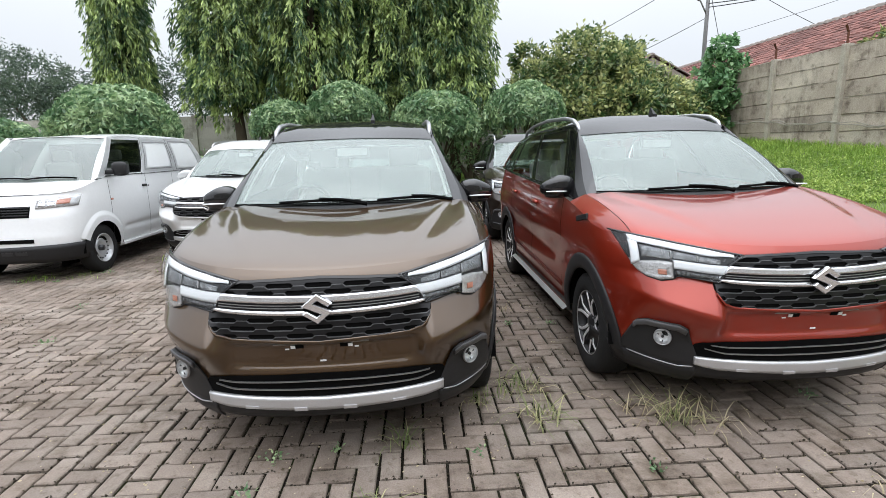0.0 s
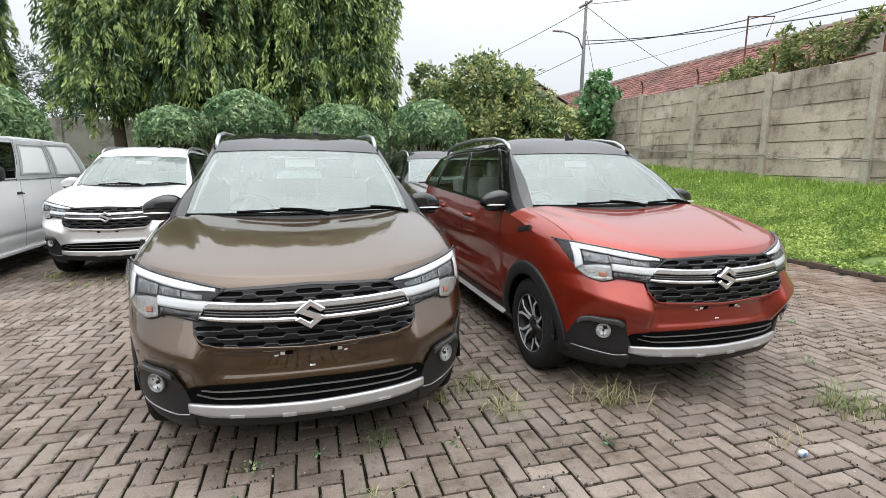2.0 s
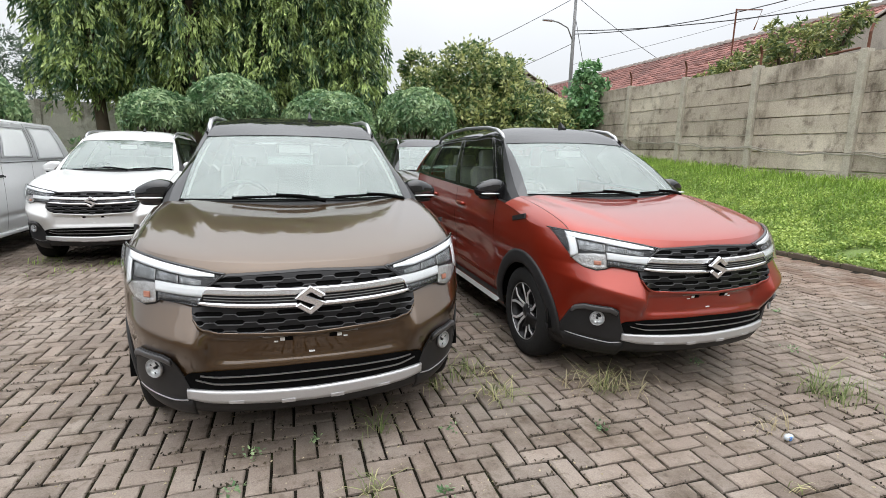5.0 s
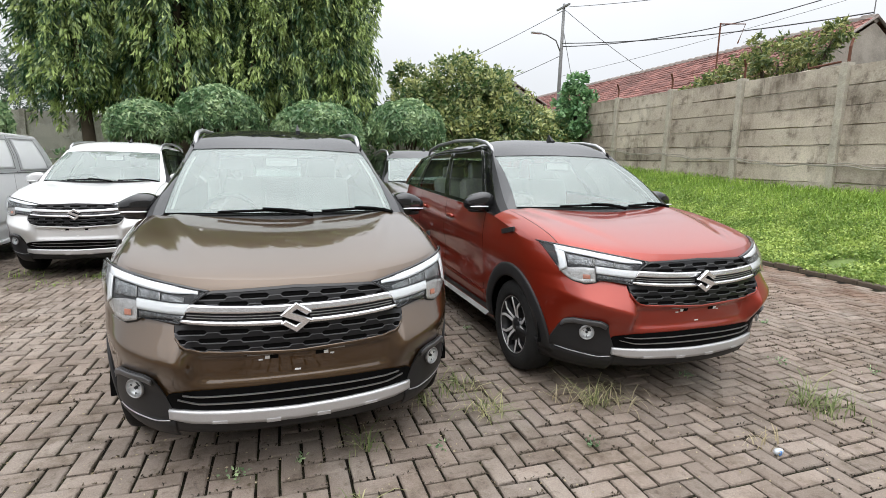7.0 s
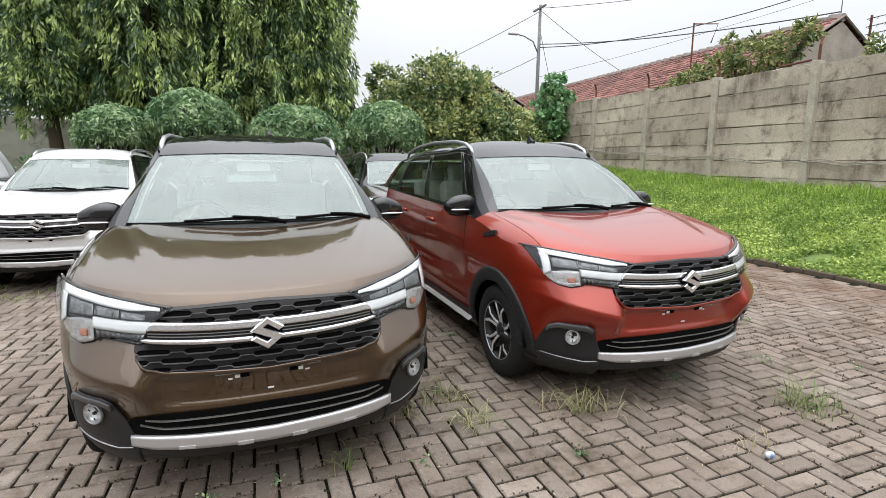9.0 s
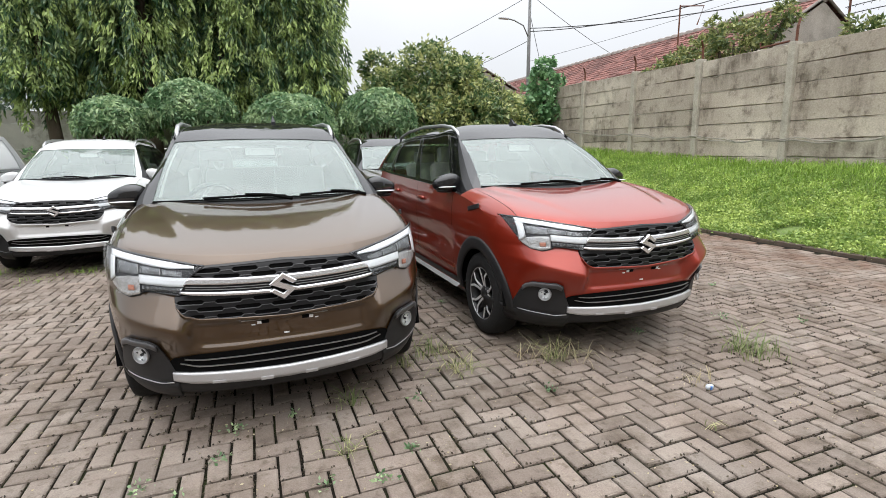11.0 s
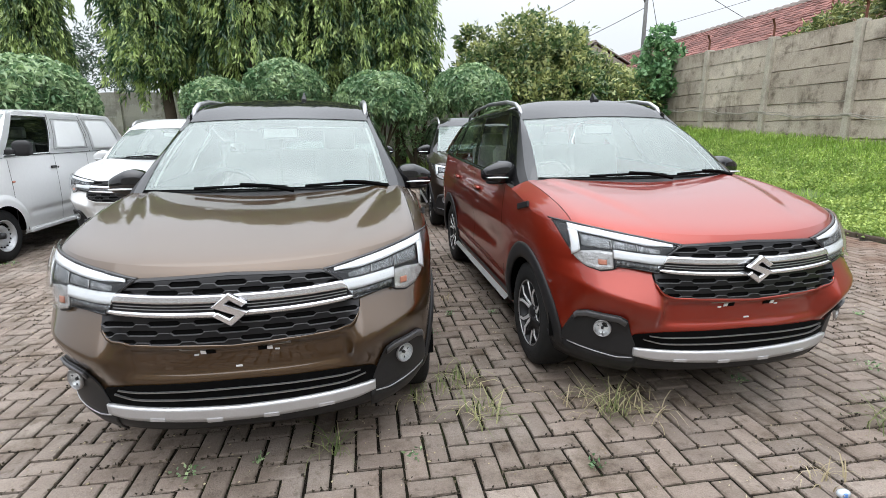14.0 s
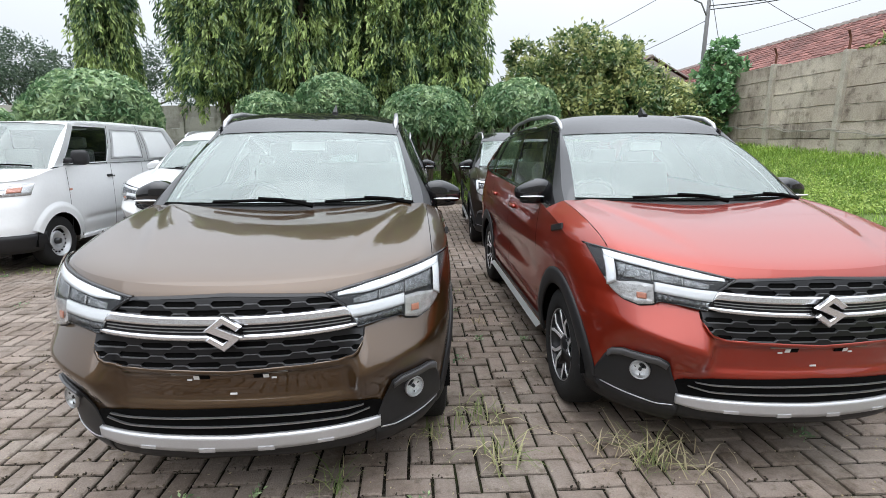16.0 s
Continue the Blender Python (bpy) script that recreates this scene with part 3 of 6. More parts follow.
# the posts that the walk sees stand at v = 7.7, 10.2, 12.6 ... ; the run goes on behind the camera
WALL_P0 = (11.6, 7.73 - 4 * POST_STEP, 0)
side_wall_base = lambda s: ground_z(11.4, 7.73 - 4 * POST_STEP + s)
side_wall_top = lambda s: 3.66 + 0.013 * (s - 9.6)
panel_wall("wall_side", "weathered grey precast concrete panel wall with posts", WALL_P0, (-0.027, 1, 0), 10, POST_STEP, side_wall_base, side_wall_top, M_WALL, M_POST)
panel_wall("wall_back", "pale grey precast concrete panel wall behind the trees", (-20, 20.0, 0), (1, 0, 0), 14, POST_STEP, lambda s: .5, lambda s: 2.95, M_BACKWALL, M_BACKWALL)


def wall_behind():
    """Plain wall added out of view behind the walk, to cut low sky light on the car fronts."""
    bm = box_into(bmesh.new(), (0, 0, 2.9), (30, .25, 6.2), None, .02)
    ob = tagged(part("wall_behind", bm, M_BACKWALL, None), "added plain grey wall, out of view, keeping low sky light off the car fronts", "wall", kind="structure")
    ob.matrix_basis = pose(-3, -8.5, 0)


wall_behind()


def wall_irons():
    """Cranked iron wire brackets on the post heads, one lying flat, and the sagging cable on the wall."""
    for k in range(4, 9):
        u, v = 11.6 - .027 * k * POST_STEP, WALL_P0[1] + k * POST_STEP
        z = side_wall_top(k * POST_STEP)
        bm = tube_into(bmesh.new(), [(0, 0, -.15), (0, 0, .25), (-.12, -.05, .42)], .030, 6)
        tagged(part("wire_bracket", bm, M_RUST, None), "rusty cranked iron bracket on a wall post", "bracket", "wire brackets").matrix_basis = pose(u, v, z + (.1 if k == 4 else .05), 0, 0, 180 if k == 4 else 0)
    bm = tube_into(bmesh.new(), [(0, 0, 0), (.0, .7, -.02), (0, .72, .1)], .025, 6)
    tagged(part("iron_bar", bm, M_RUST, None), "short dark iron bar lying on the wall head", "bar").matrix_basis = pose(11.5, 8.0, 3.76)
    pts = []
    for i in range(120):
        v = -1.5 + i * .165
        s = v - WALL_P0[1]
        pts.append((11.6 - .027 * s - .12 + .01 * math.sin(i * 1.7), v, side_wall_base(s) + .52 + .035 * math.sin(v * 2.6) + .02 * math.sin(v * 7)))
    tagged(part("wall_cable", tube_into(bmesh.new(), pts, .014, 6), M_CABLE, None), "dusty grey cable sagging along the concrete wall", "cable", "wall cables")
    pts = [(x - .004, y, z + .07 - .06 * abs(math.sin(y * 1.31))) for x, y, z in pts]
    tagged(part("wall_cable", tube_into(bmesh.new(), pts, .012, 6), M_CABLE, None), "thinner dusty cable looped above the other", "cable", "wall cables")


wall_irons()


# ---- houses behind the wall ----
def tiled_house(name, label, u_eave, u_ridge, v0, v1, z_eave, z_ridge, slump=0.0):
    """A long house: gable walls and a tiled roof of many small tile courses."""
    rnd = random.Random(31)
    root = tagged(new(name), label, "house")
    bm = bmesh.new()
    u_far = 2 * u_ridge - u_eave
    w = [(u_eave + .35, v0 + .03), (u_far - .35, v0 + .03), (u_far - .35, v1), (u_eave + .35, v1)]
    lo = [bm.verts.new((a, b, 0.5)) for a, b in w]
    hi = [bm.verts.new((a, b, z_eave)) for a, b in w]
    for i in range(4):
        bm.faces.new((lo[i], lo[(i + 1) % 4], hi[(i + 1) % 4], hi[i]))
    r0, r1 = bm.verts.new((u_ridge, v0 + .03, z_ridge - .12)), bm.verts.new((u_ridge, v1, z_ridge - .12))
    bm.faces.new((hi[0], hi[1], r0))
    bm.faces.new((hi[2], hi[3], r1))
    part("wall", bm, M_GABLE, root, "grey rendered gable wall")
    for side in (1, -1):
        verts, faces = [], []
        run = math.hypot(u_ridge - u_eave, z_ridge - z_eave)
        courses, cols = int(run / .28), int((v1 - v0) / .24)
        ue = u_eave if side == 1 else u_far
        for c in range(courses):
            for k in range(cols):
                t0, t1 = c / courses, (c + 1.12) / courses
                va = v0 + k * .24 + rnd.gauss(0, .006)
                sag = slump * max(0, math.sin(k * .13) * .5 + rnd.gauss(0, .3))
                tilt = .03 + rnd.gauss(0, .008) + sag * .03
                b = len(verts)
                for tt, up in ((t0, tilt + .025), (t1, .0 + .02)):
                    u, z = lerp(ue, u_ridge, tt), lerp(z_eave, z_ridge, tt) + up
                    verts += [(u, va, z), (u, va + .08, z + .035), (u, va + .16, z + .03), (u, va + .235, z - .01)]
                faces += [(b + i, b + i + 1, b + 5 + i, b + 4 + i) for i in range(3)]
                u, z = lerp(ue, u_ridge, t0), lerp(z_eave, z_ridge, t0)
                verts += [(u, va, z), (u, va + .235, z - .02)]
                faces.append((b, b + 1, b + 2, b + 3, b + 9, b + 8))
        ob = mesh_ob("roof", verts, faces, M_TILE, False, root, "weathered red clay roof tiles")
        ob["kind"] = "stuff"
    bm = bmesh.new()
    k = 0
    v = v0
    while v < v1:
        tube_into(bm, [(u_ridge, v, z_ridge - .02), (u_ridge, v + .40, z_ridge + .02)], [.13, .145], 8)
        v += .38
    part("ridge_tile", bm, M_RIDGE, root, "grey weathered ridge")
    for v in (v0 - .02,):
        bm = bmesh.new()
        tube_into(bm, [(u_eave, v, z_eave - .02), (u_ridge, v, z_ridge + .03), (u_far, v, z_eave - .02)], .045, 6)
        part("verge", bm, M_RIDGE, root, "grey mortar verge")
    return root


tiled_house("house", "long low house with an old red clay tile roof", 13.0, 17.0, 11.0, 33.0, 3.7, 5.95, 1.0)
tiled_house("house", "small house with a red clay tile roof and grey ridge", 14.2, 18.5, -8.0, 9.0, 3.3, 5.05)
tiled_house("house", "far house with a weathered tile roof", 9.5, 13.0, 27.0, 36.0, 4.2, 6.0)


# ---- pole, lamp, wires ----
def street_pole():
    root = tagged(new("utility_pole"), "slim grey steel pole with a street lamp arm", "pole")
    u, v = 12.9, 22.0
    part("pole", tube_into(bmesh.new(), [(u, v, .5), (u, v, 5.5), (u + .04, v, 8.9)], [.1, .085, .065], 10), M_POLE, root, smooth=True)
    arm = part("arm", tube_into(bmesh.new(), [(u, v, 6.7), (u - .3, v, 7.25), (u - .8, v, 7.45), (u - 1.15, v, 7.5)], .03, 8), M_POLE, root, smooth=True)
    bm = box_into(bmesh.new(), (u - 1.35, v, 7.5), (.5, .16, .09), None, .03)
    part("lamp_head", bm, M_SATIN, root, "grey street lamp head")
    part("crossarm", box_into(bmesh.new(), (u, v, 8.75), (.08, 1.1, .08), None, .01), M_POLE, root)


def wire(a, b, sag, r=.013):
    a, b = Vector(a), Vector(b)
    pts = [a.lerp(b, i / 20) - Vector((0, 0, sag * 4 * (i / 20) * (1 - i / 20))) for i in range(21)]
    tagged(part("overhead_wire", tube_into(bmesh.new(), pts, r, 5), M_WIRE, None), "thin black overhead wire", "wire", "overhead wires")


street_pole()
wire((12.9, 22, 7.15), (17.0, 11.1, 6.12), .22, .02)
wire((12.9, 22, 7.0), (21, 13, 8.3), .55, .02)
wire((12.9, 22, 8.75), (27, 12, 10.5), .5)
wire((12.9, 22, 8.7), (19.5, 24, 6.6), .1)
wire((12.9, 22, 8.6), (6.0, 26, 5.2), .15)
wire((12.9, 22, 6.6), (8.0, 26, 4.4), .12)
wire((12.9, 22, 8.0), (13.7, 21.5, 4.0), .05)
wire((14.0, 24, 6.0), (30, 13, 11), .3, .009)
def far_pole(u, v, h):
    pole = tagged(new("utility_pole"), "distant slim utility pole with a crossarm", "pole")
    part("pole", tube_into(bmesh.new(), [(u, v, .3), (u + .1, v, h)], [.14, .09], 8), M_POLE, pole, smooth=True)
    part("crossarm", box_into(bmesh.new(), (u + .1, v, h - .35), (1.6, .09, .09), None, .01), M_POLE, pole)


far_pole(-25.2, 40, 8.2)
wire((-25.1, 40, 7.85), (-52, 44, 7.9), .5, .02)
wire((-24.4, 40, 7.85), (2, 42, 8.2), .6, .02)
tagged(part("roof_mast", tube_into(bmesh.new(), [(17.0, 11.1, 5.85), (17.0, 11.1, 6.6), (17.02, 11.1, 7.6)], [.018, .014, .01], 6), M_POLE, None), "thin grey mast on the gable top", "mast")
root = tagged(new("iron_mast"), "thin rusty iron mast with a cranked top", "mast")
part("mast", tube_into(bmesh.new(), [(14.2, 14, 3.0), (14.2, 14, 6.25)], .03, 6), M_RUST, root)
part("crank", tube_into(bmesh.new(), [(14.2, 14, 6.22), (14.95, 13.7, 6.22), (14.75, 13.75, 5.6)], .022, 6), M_RUST, root)
fence = tagged(new("barbed_wire_fence"), "three strands of barbed wire on rusty iron uprights", "fence")
for v in (2.0, 5.6, 9.4):
    part("upright", tube_into(bmesh.new(), [(15.62, v, .5), (15.62, v, 5.45)], .03, 6), M_RUST, fence)
for z in (5.35, 5.15, 4.95):
    bm = tube_into(bmesh.new(), [(15.6, 2 + i * .5, z + .02 * math.sin(i)) for i in range(16)], .012, 5)
    for i in range(40):
        v = 2 + i * .19
        tube_into(bm, [(15.55, v, z - .05), (15.65, v + .03, z + .05)], .007, 4)
    part("strand", bm, M_WIRE, fence)


# ---- trees ----
def polyalthia(seed, height, radius, low):
    """Columnar tree with long hanging leaves on drooping twigs."""
    rng = np.random.default_rng(seed)
    root = tagged(new("column_tree"), "tall columnar evergreen with long drooping leaves", "tree", "column trees")
    bm = bmesh.new()
    tube_into(bm, [(0, 0, -.3), (.03, 0, 1.2), (-.03, .04, 3), (0, 0, height * .6), (0, 0, height)], [.2, .17, .14, .09, .02], 10)
    for k in range(26):
        z = low + (height - low) * k / 26
        a = k * 2.4
        rr = radius * .8
        tube_into(bm, [(0, 0, z), (math.cos(a) * rr * .5, math.sin(a) * rr * .5, z + .1), (math.cos(a) * rr, math.sin(a) * rr, z - .3)], [.04, .025, .01], 5)
    part("trunk", bm, M_BARK, root, smooth=True)
    pos, dr = [], []
    twigs = int(820 * height / 8)
    for k in range(twigs):
        f = rng.random()
        z = low - .2 + (height - low) * f
        prof = radius * (1 - .5 * (max(0, f - .75) / .25) ** 2) * (.75 + .35 * rng.random())
        prof *= .8 + .3 * math.sin(f * 17 + seed) * math.sin(rng.random() * 6.28)
        a = rng.random() * 6.283
        lump = noise.noise((math.cos(a) * 2.2 + seed * 7, math.sin(a) * 2.2, z * 1.15))
        if lump < -.06 and rng.random() < .85:
            continue
        prof *= 1 + .65 * lump
        x, y = math.cos(a) * prof, math.sin(a) * prof
        ln = rng.uniform(.5, 1.3)
        n = int(ln * 62)
        for i in range(n):
            t = i / n
            out = .25 * math.sin(t * 1.5)
            px = x * (1 + .22 * out) + rng.normal() * .05
            py = y * (1 + .22 * out) + rng.normal() * .05
            pos.append((px, py, z - ln * t + rng.normal() * .03))
            dr.append((math.cos(a) * .45 + rng.normal() * .45, math.sin(a) * .45 + rng.normal() * .45, -1.0 + rng.normal() * .25))
    for k in range(int(900 * height / 8)):
        a, f = rng.random() * 6.283, rng.random()
        r = radius * .6 * math.sqrt(rng.random())
        pos.append((math.cos(a) * r, math.sin(a) * r, low + (height - low) * f))
        dr.append((rng.normal(), rng.normal(), -.6))
    leaf_mesh("crown", L_POLY, np.array(pos), np.array(dr), .215, .058, .3, root, seed)
    return root


def dome_tree(seed, radius, top, flat=0.8):
    """Small tree clipped into a leafy umbrella on thin stems."""
    rng = np.random.default_rng(seed)
    root = tagged(new("umbrella_tree"), "small tree clipped to a dense green dome on thin stems", "tree", "umbrella trees")
    zc = top - radius * flat
    bm = bmesh.new()
    for k in range(4):
        a = k * 1.7 + seed
        tube_into(bm, [(math.cos(a) * .12, math.sin(a) * .12, -.3), (math.cos(a) * .2, math.sin(a) * .2, zc * .5), (math.cos(a) * radius * .45, math.sin(a) * radius * .45, zc + .2)], [.05, .04, .02], 6)
        tube_into(bm, [(math.cos(a) * .2, math.sin(a) * .2, zc * .5), (math.cos(a + 1) * radius * .6, math.sin(a + 1) * radius * .6, zc)], [.03, .012], 5)
    part("trunk", bm, M_BARK, root, smooth=True)
    n = int(1500 * radius * radius)
    v = rng.normal(size=(n, 3))
    v[:, 2] = np.abs(v[:, 2]) * 1.0 - .25
    v /= np.linalg.norm(v, axis=1, keepdims=True)
    lump = np.array([1 + .10 * noise.noise((a * 2.3 + seed, b * 2.3, c * 2.3)) for a, b, c in v])
    shell = (rng.uniform(.55, 1.0, n) ** .35 * lump)[:, None]
    c = v * shell * np.array([radius, radius, radius * flat])
    c[:, 2] += zc
    # each clump is a whorl of leaflets
    k = 7
    ang = np.tile(np.arange(k) * 2 * np.pi / k, n) + np.repeat(rng.uniform(0, 6.28, n), k)
    nrm = np.repeat(v, k, 0)
    t1 = np.cross(nrm, np.array([.3, .5, .81]))
    t1 /= np.linalg.norm(t1, axis=1, keepdims=True)
    t2 = np.cross(nrm, t1)
    d = t1 * np.cos(ang)[:, None] + t2 * np.sin(ang)[:, None] + nrm * .35 + rng.normal(size=nrm.shape) * .2
    d[:, 2] -= .25
    leaf_mesh("crown", L_DOME, np.repeat(c, k, 0), d, .17, .066, .3, root, seed, .2)
    return root


def bushy_tree(name, label, seed, blobs, mat, count, length, width, trunk):
    """Crown of many leafy clumps; blobs are (x, y, z, radius)."""
    rng = np.random.default_rng(seed)
    root = tagged(new(name), label, "tree")
    bm = bmesh.new()
    for (x, y, z, r) in blobs:
        tube_into(bm, [(trunk[0], trunk[1], .3), (lerp(trunk[0], x, .35), lerp(trunk[1], y, .35), z * .55), (x, y, z)], [.13, .08, .025], 7)
    part("trunk", bm, M_BARK, root, smooth=True)
    pos, dr = [], []
    for (x, y, z, r) in blobs:
        n = int(count * r * r)
        sprays = max(6, n // 14)
        v = rng.normal(size=(sprays, 3))
        v /= np.linalg.norm(v, axis=1, keepdims=True)
        c = np.array([x, y, z]) + v * (r * rng.uniform(.5, 1.08, (sprays, 1))) * np.array([1, 1, .85])
        for s in range(sprays):
            m = 14
            dd = v[s] * .7 + rng.normal(size=(m, 3)) * .75
            dd[:, 2] -= .25
            pos.append(c[s] + rng.normal(size=(m, 3)) * .10 * min(1, r))
            dr.append(dd)
    leaf_mesh("crown", mat, np.concatenate(pos), np.concatenate(dr), length, width, .25, root, seed)
    return root


COLUMNS = [polyalthia(s, h, r, lo) for s, h, r, lo in ((1, 9.6, 1.2, 3.4), (2, 9.8, 1.4, 3.2), (3, 9.0, .88, 3.6))]
SPOTS = [(-8.5, 17.0, 2, 10, 1.0), (-5.1, 16.8, 0, 40, 1.22), (-4.2, 17.8, 1, 80, .98), (-2.6, 16.7, 1, 130, 1.16), (-1.0, 17.9, 2, 170, 1.4), (-.6, 16.9, 0, 210, .95), (.8, 17.2, 1, 250, 1.24),
         (1.75, 16.9, 0, 300, .95), (-3.4, 18.4, 0, 95, 1.1), (0.1, 18.3, 1, 145, .95)]
used = set()
for u, v, k, a, tall in SPOTS:
    if k in used:
        copy_thing(COLUMNS[k], pose(u, v, ground_z(u, v), 0, 0, a)).scale = (1, 1, tall)
    else:
        slim = .78 if u < -8 else 1
        COLUMNS[k].matrix_basis = pose(u, v, ground_z(u, v), 0, 0, a) @ Matrix.Diagonal((slim, slim, 1, 1))
        used.add(k)
for s, u, v, r, top in ((1, -7.1, 13.6, 1.45, 3.3), (2, -3.3, 15.0, .9, 2.95), (3, -1.5, 15.0, 1.12, 3.4), (4, 1.05, 14.6, 1.25, 3.1), (5, 3.65, 15.0, 1.15, 3.3), (6, -10.6, 14.0, 1.3, 2.6)):
    dome_tree(s, r, top - ground_z(u, v)).matrix_basis = pose(u, v, ground_z(u, v))
bushy_tree("mango_tree", "broad bushy mango tree with dull green leaves", 8,
           [(5.0, 17.5, 3.3, 1.2), (6.2, 17.2, 4.0, 1.3), (7.4, 17.6, 3.7, 1.3), (8.6, 17.4, 3.0, 1.2), (9.6, 17.8, 2.6, 1.0), (5.6, 16.6, 2.6, 1.1), (7.2, 16.5, 2.7, 1.2), (8.6, 16.6, 2.2, 1.0), (4.2, 17.8, 3.0, .9), (7.9, 18.4, 4.4, .8), (4.6, 18.6, 4.5, .6), (10.0, 17.2, 2.2, .9)],
           L_MANGO, 2300, .20, .088, (6.8, 17.6))
bushy_tree("vine", "leafy climber smothering the end of the wall", 9, [(10.7, 17.0, 2.5, .7), (10.65, 17.0, 3.2, .75), (10.8, 17.1, 3.9, .7), (10.75, 17.0, 4.45, .5)], L_VINE, 1300, .2, .16, (10.8, 17.4))
bushy_tree("wall_bush", "leafy bush growing over the wall head", 10, [(12.5, 9.5, 4.35, .5), (12.5, 10.3, 4.3, .6), (12.5, 11.2, 4.15, .6), (12.4, 12.1, 3.95, .5), (12.5, 8.9, 4.65, .35), (12.4, 12.9, 3.85, .35), (12.4, 10.8, 4.75, .3)], L_BUSH, 2600, .17, .06, (12.8, 10.5))
bushy_tree("wall_bush", "small leafy shoot growing behind the wall head", 11, [(12.8, 7.3, 3.95, .4), (12.8, 6.9, 3.8, .35)], L_BUSH, 2400, .15, .06, (12.9, 7.2))
bushy_tree("shade_tree", "wide fine-leaved shade tree beyond the lot", 12, [(-17, 25, 5.0, 1.7), (-15.2, 25, 4.3, 1.5), (-19, 25, 5.6, 1.8), (-13.6, 24.5, 3.6, 1.2), (-17, 24, 3.6, 1.6), (-20.5, 25, 4.2, 1.7), (-12.2, 25, 4.3, 1.2), (-10.8, 25.4, 5.0, 1.2), (-9.6, 25, 3.9, 1.1), (-15, 24, 2.8, 1.3)], L_FINE, 1500, .17, .055, (-16.5, 25))
bushy_tree("garden_bush", "yellow-green leafy bush beside the lot", 13, [(-11.6, 15.0, 1.9, .8), (-12.2, 15.3, 2.6, .6), (-10.6, 15.4, 1.4, .6)], L_VINE, 900, .13, .05, (-11.6, 15.2))
for k, (u, v, z, r) in enumerate(((-5.1, 14.3, 1.1, .6), (2.3, 16.6, 2.5, .8), (2.2, 16.2, 1.4, .8), (4.9, 15.2, 1.3, .8), (6.6, 15.2, 1.3, .85), (8.3, 15.4, 1.5, .8))):
    bushy_tree("garden_bush", "low leafy bush in the strip behind the lot", 14 + k, [(u, v, z, r), (u + r * .5, v + .2, z - .3, r * .8), (u - r * .5, v + .1, z - .25, r * .8)], L_DOME, 700, .13, .05, (u, v))


# ---- the crossover cars ----
# car frame: x across, y towards the rear from the front axle, z up
WIDTH = [(.20, .80), (.30, .845), (.45, .868), (.60, .872), (.74, .874), (.82, .884), (.92, .880), (1.02, .868), (1.12, .85), (1.25, .83)]
NOSE = [(.18, -.70), (.24, -.775), (.30, -.815), (.38, -.822), (.46, -.826), (.56, -.845), (.66, -.848), (.76, -.832), (.86, -.812), (.93, -.785), (1.0, -.72), (1.1, -.60)]
TAIL = [(.20, 3.48), (.35, 3.58), (.7, 3.60), (.95, 3.57), (1.2, 3.50)]
N_F, L_F, N_R, L_R = 2.6, 0.73, 3.2, 0.55
BELT = [(-.2, 1.04), (.3, 1.085), (.6, 1.115), (1.5, 1.145), (2.5, 1.175), (3.2, 1.20), (3.6, 1.20)]


def half_width(z):
    return smooth_at(WIDTH, z, .04)


def nose(z):
    return smooth_at(NOSE, z, .03)


def front_y(x, z):
    w = half_width(z)
    ax = abs(x)
    q = min(1.0, ax / w)
    y = nose(z) + L_F * (1 - max(0.0, 1 - q ** N_F) ** (1 / N_F))
    # bumper shoulders jut out under the lamps; the plate area lies back between them
    zc = .605 + .11 * max(0, ax - .42) / .4
    f = min(1, max(0, (.80 - z) / (.80 - zc))) if z > zc else sstep(zc - .19, zc + .03, z) / sstep(zc - .19, zc + .03, zc)
    y -= .080 * (1 - .6 * sstep(.70, .86, ax)) * sstep(.41, .50, ax) * f
    y += .022 * sstep(.47, .39, ax) * sstep(.50, .54, z) * sstep(.655, .62, z)
    return y


def bonnet_z(x, y):
    d = max(0.0, y - front_y(x, .95))
    ax = abs(x)
    z = .916 + .055 * (ax / .85) ** 2 + .036 * (1 - math.exp(-d / .04)) + .208 * (1 - math.exp(-d / .62))
    z -= .045 * sstep(.74, .88, ax)
    crease = lerp(.37, .66, min(1, d / .8))
    z += .017 * sstep(crease + .045, crease - .045, ax) * sstep(0, .5, d)
    return z


def outline(s, z):
    """Plan outline from the nose (s=0) round one side to the tail (s=1) at height z."""
    w, f, r = half_width(z), nose(z), smooth_at(TAIL, z, .05)
    if s < .34:
        a = (s / .34) * math.pi / 2
        return w * math.sin(a) ** (2 / N_F), f + L_F * (1 - max(0, math.cos(a)) ** (2 / N_F))
    if s < .86:
        return w, lerp(f + L_F, r - L_R, (s - .34) / .52)
    a = (s - .86) / .14 * math.pi / 2
    return w * max(0, math.cos(a)) ** (2 / N_R), r - L_R + L_R * math.sin(a) ** (2 / N_R)


def shell_top(s):
    x, y = outline(s, 1.0)
    zb = smooth_at(BELT, y, .15)
    k = sstep(-.1, .5, y)
    return lerp(bonnet_z(x, y) - .002, zb, k)


ROOF = [(.65, 1.48), (.865, 1.562), (1.04, 1.634), (1.22, 1.680), (1.45, 1.698), (1.8, 1.698), (2.3, 1.69), (2.8, 1.655), (3.1, 1.61), (3.4, 1.56)]


def roof_edge(y):
    return smooth_at(ROOF, y, .12) - .022 - .062 * sstep(1.0, 1.6, y) + .03 * sstep(2.6, 3.4, y)


def roof_half(y):
    """Half width of the roof at its gutters."""
    return lerp(.610, .655, sstep(.95, 1.55, y)) - .03 * sstep(2.5, 3.4, y)


